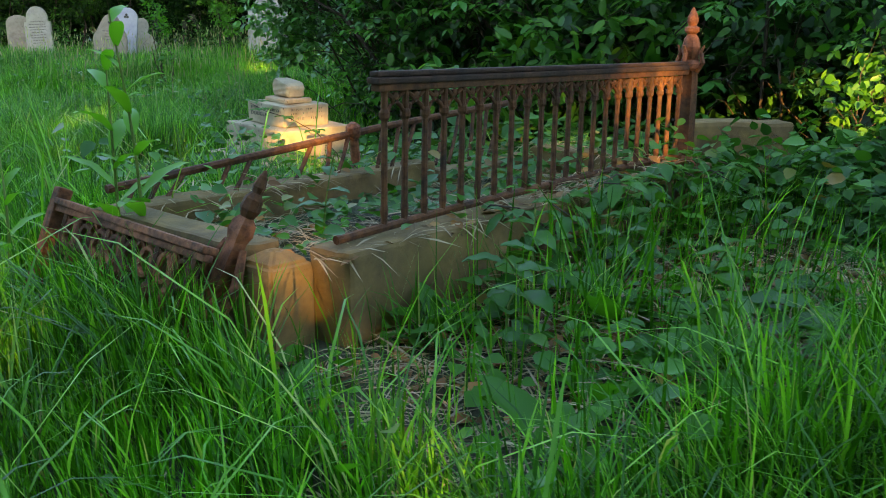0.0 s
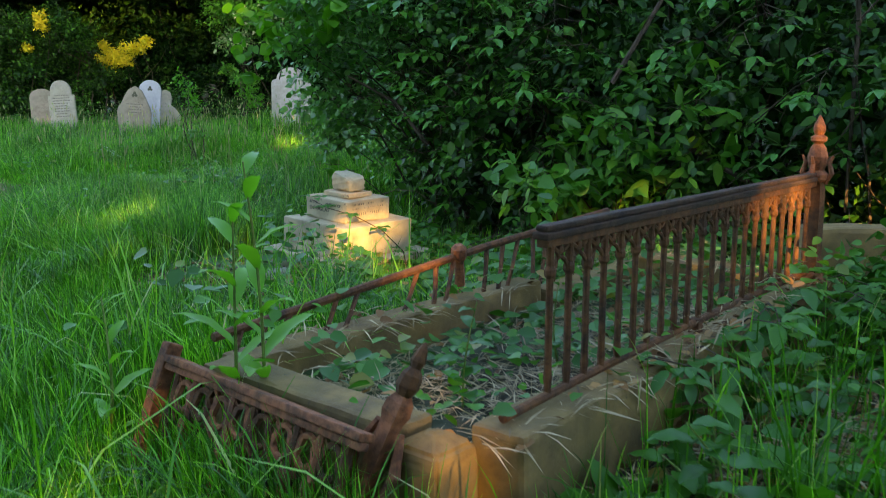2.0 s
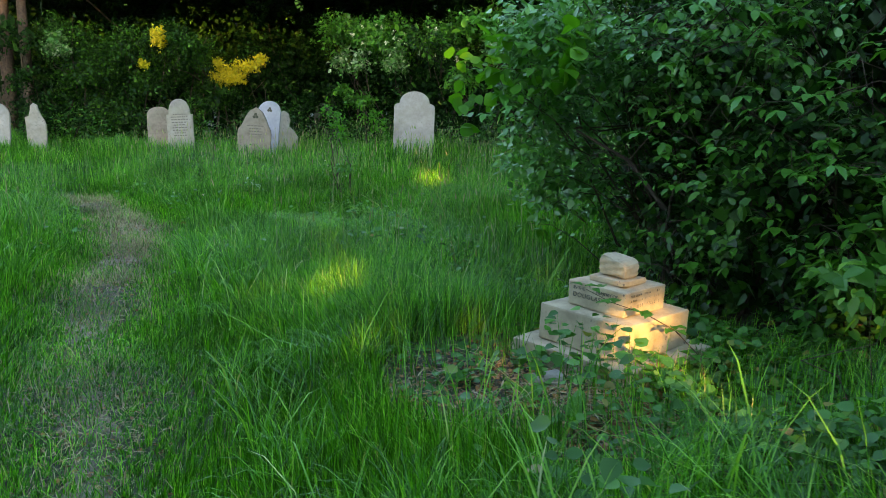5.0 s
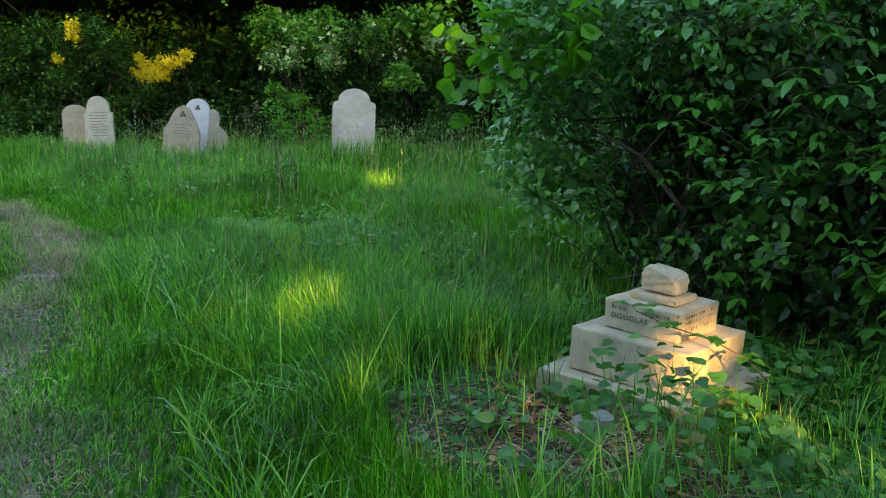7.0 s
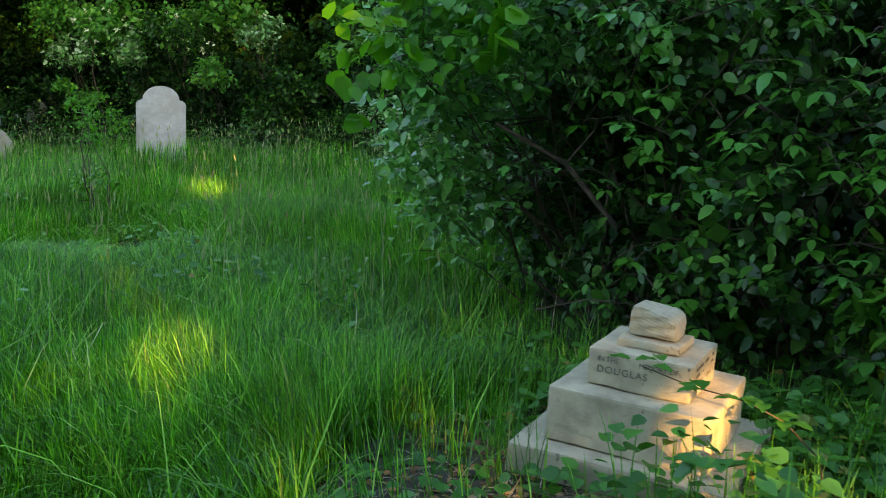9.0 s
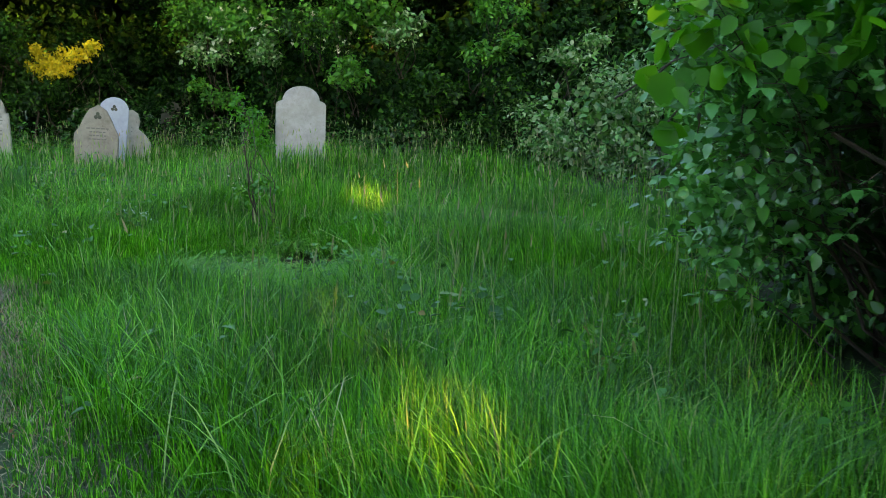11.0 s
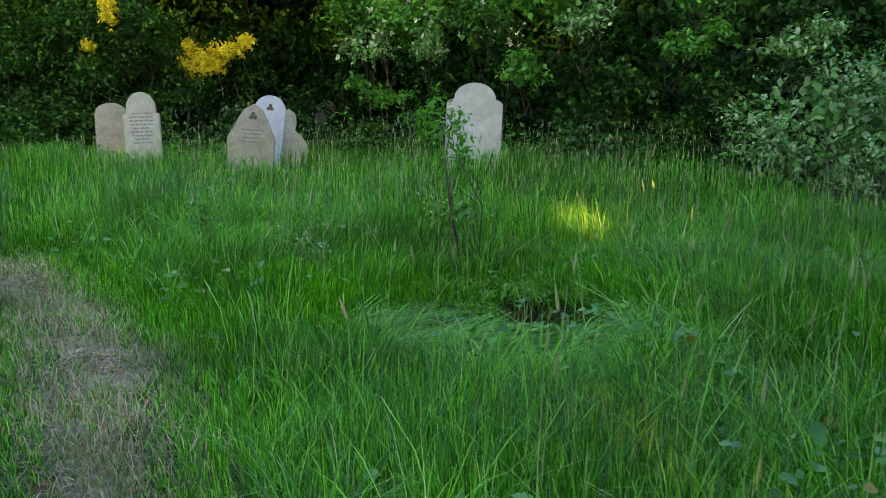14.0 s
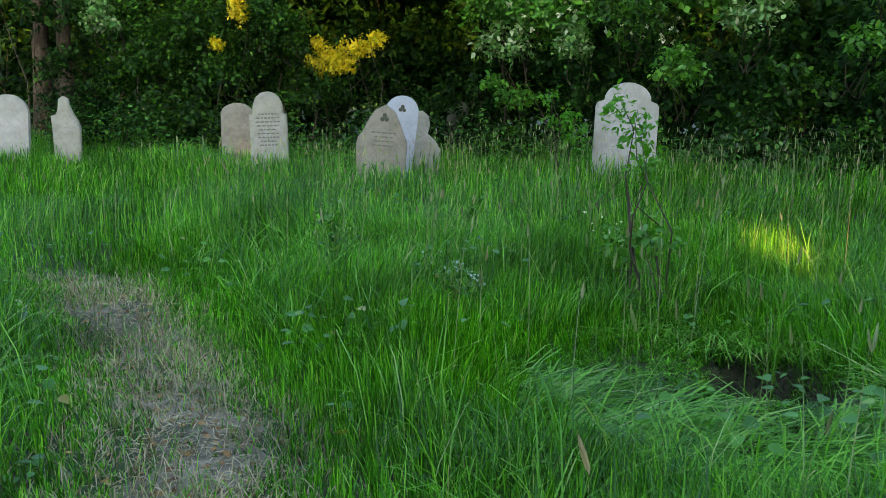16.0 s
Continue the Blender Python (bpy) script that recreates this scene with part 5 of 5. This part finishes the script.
def leaf_blade(parent, p0, way, length, width, mat, droop=0.25, name="leaf"):
    """One large leaf with a midrib fold, a wavy edge and a hanging tip."""
    way = Vector(way).normalized()
    side = way.cross(Vector((0, 0, 1))).normalized()
    up = side.cross(way)
    bm = bmesh.new()
    rows = []
    for i in range(8):
        s = i / 7
        w = width * 0.5 * (math.sin(math.pi * min(1, s * 0.93 + 0.05)) ** 0.75) * (1 - 0.25 * s)
        c = Vector(p0) + way * length * s - Vector((0, 0, 1)) * length * droop * s * s
        lift = width * 0.16 + width * 0.05 * math.sin(i * 2.3)
        rows.append([bm.verts.new(c + side * w + up * lift * (w / width * 2)), bm.verts.new(c), bm.verts.new(c - side * w + up * (lift * (w / width * 2) - width * 0.04 * math.sin(i * 1.9)))])
    for a, b in zip(rows, rows[1:]):
        for k in range(2):
            bm.faces.new((a[k], a[k + 1], b[k + 1], b[k]))
    return part(name, bm, mat, parent, smooth=True)


def dock(label, at, n, leaf, seed, mat=None, ratio=0.42):
    """A low rosette of broad leaves."""
    r = np.random.default_rng(seed)
    x, y = at
    e = thing("dock_plant", pose(x, y, float(ground_z(x, y))), label, "weed", "broad-leaved weeds")
    for k in range(n):
        a = k * 2.4 + r.uniform(-0.5, 0.5)
        size = leaf * r.uniform(0.65, 1.15)
        leaf_blade(e, (0.01 * math.cos(a), 0.01 * math.sin(a), 0.02), (math.cos(a), math.sin(a), r.uniform(0.5, 1.5)), size, size * ratio, mat or DOCK, r.uniform(0.2, 0.5))
    return e


WEED = leaf_material("bright_weed_leaves", [(0.0, (0.15, 0.30, 0.06)), (1.0, (0.26, 0.42, 0.10))], 0.4, 0.4, 0.2)
leafy_stalk("tall_weed", "tall green weed with toothed leaves before the broken railing", (-0.69, 4.86), (-0.64, 4.66, 0.98), 12, 0.21, 0.27, WEED, 1, 0.006, "weed", 0.35, 1.0)
leafy_stalk("tall_weed", "tall green weed with pointed leaves beside the fallen rail", (-0.78, 4.93), (-0.70, 4.75, 0.86), 11, 0.20, 0.27, WEED, 2, 0.006, "weed", 0.35, 1.0)
leafy_stalk("tall_weed", "tall green weed in the grass by the grave", (-1.15, 4.95), (-1.10, 4.9, 0.62), 9, 0.17, 0.28, WEED, 3, 0.006, "weed", 0.35, 0.9)
leafy_stalk("tall_weed", "nettle-like weed growing inside the railed grave", (-0.2, 4.95), (-0.17, 4.93, 0.62), 8, 0.09, 0.6, IVY, 4, 0.004)
leafy_stalk("tall_weed", "nettle-like weed growing inside the railed grave", (0.05, 5.35), (0.03, 5.3, 0.60), 8, 0.09, 0.6, IVY, 5, 0.004)
for i, (x, y, n, s) in enumerate(((0.50, 4.22, 4, 0.23), (0.42, 4.02, 4, 0.2), (0.55, 4.62, 5, 0.22), (0.78, 5.5, 6, 0.16), (0.30, 5.05, 5, 0.16), (-0.55, 4.45, 5, 0.17), (-0.10, 4.15, 5, 0.16), (-0.9, 4.6, 6, 0.17), (-1.55, 7.35, 6, 0.16), (-1.35, 7.1, 5, 0.18), (-1.9, 7.6, 5, 0.14),
                                 (-2.35, 8.5, 5, 0.13), (-1.0, 6.6, 5, 0.17), (1.0, 5.0, 5, 0.15), (-0.75, 6.4, 5, 0.16), (-2.05, 8.9, 5, 0.12), (-1.75, 8.7, 5, 0.12), (0.15, 4.6, 6, 0.17), (0.7, 4.35, 5, 0.2), (0.95, 5.6, 6, 0.16), (0.6, 5.25, 5, 0.14), (-0.35, 4.2, 6, 0.2), (-1.25, 4.5, 6, 0.2), (-1.6, 5.0, 6, 0.18), (-1.9, 6.0, 6, 0.18), (-1.3, 5.6, 6, 0.2), (1.4, 5.2, 5, 0.18), (-3.0, 9.2, 5, 0.16), (-2.6, 10.6, 5, 0.15))):
    dock("broad-leaved green weed growing from the ground", (x, y), n, s, 20 + i)

# saplings and flowering weeds in the field
shrub("sapling", "young sapling with pale green leaflets before the headstone", [(-4.60, 14.3, 1.02, 0.15, 0.13, 0.13), (-4.50, 14.25, 0.80, 0.12, 0.11, 0.10), (-4.70, 14.3, 1.16, 0.09, 0.09, 0.07)], 330, 0.045, LIME, 31, per=6, spread=0.06, ratio=0.5, stems=5, thick=0.008, category="sapling", root=(-4.48, 14.25, 0.0), inner=False, gaps=0)
shrub("sapling", "low leafy shoot with pale leaves in the grass", [(-4.40, 14.1, 0.44, 0.18, 0.15, 0.08), (-4.62, 14.2, 0.40, 0.14, 0.14, 0.08)], 130, 0.06, BROADLEAF, 32, per=5, spread=0.06, ratio=0.6, stems=5, thick=0.006, category="sapling", root=(-4.46, 14.15, 0.0), inner=False, gaps=0)
shrub("sapling", "young sapling beside the pale headstone", [(-5.75, 20.1, 0.92, 0.22, 0.16, 0.12), (-5.6, 20.1, 0.70, 0.18, 0.16, 0.12), (-5.9, 20.2, 1.15, 0.12, 0.1, 0.1)], 420, 0.06, LIME, 33, per=6, spread=0.06, ratio=0.5, stems=6, thick=0.008, category="sapling", root=(-5.65, 20.1, 0.05), inner=False, gaps=0)


def flower_weed(label, at, n, mat, seed, tall=0.4):
    r = np.random.default_rng(seed)
    x, y = at
    e = thing("flowering_weed", pose(x, y, float(ground_z(x, y))), label, "weed")
    bm = bmesh.new()
    tips = []
    for k in range(9):
        a = r.uniform(0, 6.28)
        tip = np.array([math.cos(a) * r.uniform(0.02, 0.16), math.sin(a) * r.uniform(0.02, 0.16), tall * r.uniform(0.7, 1.1)])
        tube(bm, [Vector((0, 0, -0.02)), Vector(tip * 0.5 + [0, 0, 0.03]), Vector(tip)], [0.003, 0.0025, 0.0015], 5)
        tips.append(tip)
    tagged(part("stemwork", bm, STALK, e), kind="stuff")
    tips = np.array(tips)
    q = tips[r.integers(0, len(tips), n)] + r.normal(0, 0.035, (n, 3))
    tagged(leaves("blossom", q, r.normal(0, 1, (n, 3)), r.normal(0, 0.5, (n, 3)) + [0, 0, 1], r.uniform(0.012, 0.03, n), r.uniform(0.01, 0.02, n), mat, e), kind="stuff")
    k = n * 2
    q = tips[r.integers(0, len(tips), k)] * r.uniform(0.2, 0.95, (k, 1)) + r.normal(0, 0.03, (k, 3))
    tagged(leaves("leafage", q, r.normal(0, 1, (k, 3)), r.normal(0, 0.5, (k, 3)) + [0, 0, 1], r.uniform(0.03, 0.07, k), r.uniform(0.012, 0.03, k), IVY, e), kind="stuff")


flower_weed("weed with small pale blue flowers in the grass", (-5.4, 13.6), 40, BLUE_FLOWER, 1)
flower_weed("pale grey-green weed standing in the grass", (-6.35, 14.3), 60, GREYLEAF, 2, 0.5)
flower_weed("white-flowered weed in the long grass", (-4.7, 14.7), 30, WHITE_FLOWER, 3, 0.4)
flower_weed("pale leafy weed in the grass by the thicket", (-2.3, 9.9), 40, GREYLEAF, 4, 0.4)

# bramble sprays standing out of the thicket: arching stems with leaves in threes


def bramble_spray(at, out, reach, leaf, mat, r, nodes=3, ratio=0.68, label="spray of bramble leaves reaching out of the thicket", category="bramble", group="bramble sprays"):
    out = np.array(out, float)
    out /= np.linalg.norm(out)
    e = thing("bramble_spray", pose(*at), label, category, group)
    back = -out * reach + np.array([0, 0, -0.30 * reach])
    tip = out * 0.10 + np.array([0, 0, -0.04])
    curve = [back, back * 0.55 + [0, 0, 0.10 * reach], back * 0.2 + [0, 0, 0.08 * reach], tip]
    part("stem", tube(bmesh.new(), [Vector(q) for q in curve], [0.0045, 0.0035, 0.0025, 0.0015], 5), BARK, e)
    cross = np.cross(out, [0, 0, 1.0])
    for k in range(nodes):
        s = k / max(1, nodes - 1)
        p0 = tip * (1 - s) + curve[1] * s * 0.75 + r.normal(0, 0.02, 3)
        turn = r.uniform(-0.9, 0.9) + (0 if k == 0 else (1.3 if k % 2 else -1.3))
        mid = out * math.cos(turn) + cross * math.sin(turn)
        size = leaf * r.uniform(0.75, 1.2) * (1 - 0.1 * s)
        for fan in ((0.0,) if leaf < 0.05 else (-1.15, 0.0, 1.15)):
            c, d = math.cos(fan), math.sin(fan)
            way = mid * c + np.cross(mid, [0, 0, 1.0]) * d + [0, 0, r.uniform(-0.75, 0.05)]
            leaf_blade(e, p0 + way * 0.012, way, size * (1.0 if fan == 0 else 0.82), size * ratio * (1.0 if fan == 0 else 0.82), mat, r.uniform(0.05, 0.3))
    return e


r = np.random.default_rng(77)
for k in range(175):
    x = r.uniform(-1.0, 3.6)
    y = float(np.interp(x, [-1.0, 0.0, 1.0, 2.2, 3.6], [9.15, 8.5, 7.95, 7.25, 6.6])) + r.uniform(-0.18, 0.22)
    z = 0.25 + (2.1 if x < 1.0 else 1.35) * r.random() ** 1.15
    bramble_spray((x, y, z), (r.normal(0, 0.55), -1.0, r.normal(0.0, 0.3)), r.uniform(0.35, 0.7), r.uniform(0.06, 0.105), BROADLEAF if k % 3 else (IVY if k % 2 else GLOSSY), r, int(r.integers(2, 5)))
for k in range(60):
    y = r.uniform(9.2, 11.6)
    x = float(np.interp(y, [9.2, 10.0, 11.6], [-1.0, -1.7, -1.55])) + r.uniform(-0.12, 0.2)
    bramble_spray((x, y, r.uniform(0.35, 2.2)), (-1.0, r.normal(-0.5, 0.5), r.normal(0, 0.3)), r.uniform(0.3, 0.6), r.uniform(0.055, 0.085), GLOSSY if k % 2 else BROADLEAF, r, 3, label="glossy leafy shoot reaching out of the thicket", category="shoot", group="thicket shoots")
for k in range(46):
    x, y = r.uniform(-2.1, -0.5), r.uniform(9.35, 9.9)
    bramble_spray((x, y, r.uniform(1.3, 2.15)), (r.normal(-0.4, 0.5), -1.0, r.normal(0.1, 0.3)), r.uniform(0.4, 0.7), r.uniform(0.06, 0.10), GLOSSY if k % 3 else BROADLEAF, r, 3, 0.78, "glossy leafy shoot reaching out of the thicket", "shoot", "thicket shoots")
for k in range(44):
    x = r.uniform(-1.1, 0.2)
    y = float(np.interp(x, [-1.1, 0.2], [9.2, 8.45])) + r.uniform(-0.2, 0.05)
    bramble_spray((x, y, r.uniform(0.9, 2.0)), (r.normal(-0.5, 0.5), -1.0, r.normal(0.2, 0.3)), r.uniform(0.4, 0.7), r.uniform(0.055, 0.09), GLOSSY if k % 3 == 0 else BROADLEAF, r, 4, 0.72, "leafy shoot standing out of the thicket", "shoot", "thicket shoots")
# pale narrow-leaved shoots
for x, y, z in ((-1.22, 9.6, 1.58), (-1.12, 9.55, 1.50), (-1.02, 9.5, 1.62), (-1.15, 9.5, 1.38), (0.05, 9.0, 1.28), (0.18, 8.95, 1.2), (-0.72, 9.3, 1.72), (-0.45, 9.2, 1.66)):
    for k in range(3):
        bramble_spray((x + r.normal(0, 0.05), y + r.normal(0, 0.04), z + r.normal(0, 0.05)), (r.normal(-0.3, 0.5), -1.0, r.normal(0.3, 0.4)), 0.3, 0.055, GREYLEAF, r, 5, 0.26, "pale shoot with narrow grey-green leaves", "shoot", "pale narrow-leaved shoots")
# dead branches slanting through the thicket
for k, (a, b) in enumerate((((-0.55, 9.2, 1.35), (0.1, 9.0, 0.75)), ((0.9, 8.4, 2.1), (0.35, 8.3, 1.1)), ((1.6, 8.0, 0.4), (1.45, 7.8, 2.3)), ((2.3, 7.5, 0.3), (2.5, 7.3, 2.2)), ((-1.5, 9.7, 1.15), (-0.9, 9.6, 0.65)), ((0.2, 8.6, 0.9), (1.1, 8.1, 0.55)))):
    a, b = Vector(a), Vector(b)
    m = (a + b) / 2 + Vector((0.05, 0.02, 0.06))
    bm = tube(bmesh.new(), [a - a, (a.lerp(m, 0.6)) - a, m - a, b - a], [0.009, 0.011, 0.013, 0.016], 6)
    tube(bm, [m - a, m - a + Vector((0.12, -0.05, 0.16)), m - a + Vector((0.16, -0.1, 0.34))], [0.007, 0.005, 0.002], 5)
    o = part("branch", bm, BARK)
    o.location = a
    tagged(o, "bare brown branch slanting through the thicket", "branch", "bare branches")

# sprays that trail over the outer kerb
gm = np.array(GRAVE)
for k in range(20):
    u, w = r.uniform(0.35, 2.0), r.uniform(-0.22, -0.05)
    x, y = gm[0, 0] * u + gm[0, 1] * w + gm[0, 3], gm[1, 0] * u + gm[1, 1] * w + gm[1, 3]
    bramble_spray((x, y, r.uniform(0.40, 0.50)), (r.normal(-0.2, 0.5), -0.6, r.normal(0.1, 0.2)), 0.28, r.uniform(0.06, 0.09), BROADLEAF if k % 2 else IVY, r, 3, label="bramble spray trailing over the mossy kerb", group="bramble sprays on the kerb")

# bramble stem with leaves across the plinth
e = thing("bramble", pose(-0.86, 7.86, float(ground_z(-0.86, 7.86))), "thin bramble stem with leaves trailing across the stone plinth", "bramble")
arc = [(0.10, -0.12, -0.02), (0.06, -0.10, 0.18), (-0.06, -0.10, 0.30), (-0.20, -0.13, 0.38), (-0.36, -0.10, 0.42), (-0.48, 0.02, 0.45)]
part("stem", tube(bmesh.new(), arc, [0.004, 0.0035, 0.003, 0.003, 0.002, 0.0015], 5), BARK, e)
r = np.random.default_rng(5)
for k, q in enumerate(arc[1:]):
    for j in range(4):
        a = r.uniform(0, 6.28)
        leaf_blade(e, (q[0] + r.normal(0, 0.03), q[1] + r.normal(0, 0.03), q[2] + 0.01), (math.cos(a), math.sin(a), 0.15), 0.075, 0.052, BROADLEAF, 0.2)

shrub("weed_clump", "leafy weed clump hiding the neighbouring kerb block", [(1.25, 6.22, 0.34, 0.30, 0.14, 0.20), (1.62, 6.15, 0.34, 0.30, 0.2, 0.26), (2.0, 6.3, 0.36, 0.3, 0.2, 0.3)], 1100, 0.06, IVY, 35, per=5, spread=0.08, ratio=0.8, stems=8, thick=0.004, category="weed", inner=False, gaps=0)

shrub("bramble_spray", "bright bramble and nettle tangle catching the low sun", [(1.75, 6.85, 0.55, 0.22, 0.2, 0.22), (2.0, 6.95, 0.85, 0.28, 0.2, 0.25), (2.3, 7.05, 0.6, 0.3, 0.2, 0.3)], 700, 0.055, BROADLEAF, 36, per=5, spread=0.09, ratio=0.6, stems=22, thick=0.005, category="bramble", inner=False, gaps=0)

# bramble runners along the outer kerb, each with broad flat leaves
r = np.random.default_rng(61)
gm = np.array(GRAVE)
for k in range(22):
    u, w = r.uniform(0.25, 2.3), -0.22 - abs(r.normal(0, 0.22))
    x, y = gm[0, 0] * u + gm[0, 1] * w + gm[0, 3], gm[1, 0] * u + gm[1, 1] * w + gm[1, 3]
    e = thing("bramble", pose(x, y, float(ground_z(x, y))), "low bramble shoot with broad leaves beside the kerb", "bramble", "bramble shoots by the kerb")
    hh = r.uniform(0.10, 0.26)
    a0 = r.uniform(0, 6.28)
    tip = np.array([0.10 * math.cos(a0), 0.10 * math.sin(a0), hh])
    part("stem", tube(bmesh.new(), [Vector((0, 0, -0.02)), Vector(tip * [0.3, 0.3, 0.6]), Vector(tip)], [0.004, 0.003, 0.002], 5), STALK, e)
    for j in range(r.integers(4, 7)):
        a = j * 2.4 + r.uniform(0, 0.8)
        size = r.uniform(0.06, 0.105)
        leaf_blade(e, tip * (1 - 0.12 * j) + r.normal(0, 0.012, 3), (math.cos(a), math.sin(a), r.uniform(0.0, 0.35)), size, size * 0.75, BROADLEAF if k % 3 else IVY, 0.25)

# a small stone and fallen twigs
st = thing("field_stone", pose(-1.5, 7.62, float(ground_z(-1.5, 7.62)), 0, 0, 30), "small grey stone lying by the plinth", "stone")
part("stone", box(bmesh.new(), (-0.07, -0.05, -0.03), (0.08, 0.06, 0.06), 0.02, 0.012, 3, 11), GREYSTONE, st)
r = np.random.default_rng(9)
for k in range(26):
    x, y = (r.uniform(-0.2, 2.0), r.uniform(4.3, 7.5)) if k < 18 else (r.uniform(-1.9, -0.8), r.uniform(6.9, 7.8))
    u, w = grave_local(np.array(x), np.array(y))
    if -0.1 < u < 2.1 and -0.15 < w < 0.95:
        continue
    g = float(ground_z(x, y))
    a, ln = r.uniform(0, 6.28), r.uniform(0.12, 0.4)
    bm = tube(bmesh.new(), [(0, 0, 0.004), (math.cos(a) * ln * 0.5, math.sin(a) * ln * 0.5, 0.03), (math.cos(a + 0.2) * ln, math.sin(a + 0.2) * ln, 0.012)], [0.005, 0.004, 0.002], 5)
    o = part("twig", bm, BARK)
    o.location = (x, y, g)
    tagged(o, "dry brown twig lying on the ground", "twig", "fallen twigs")
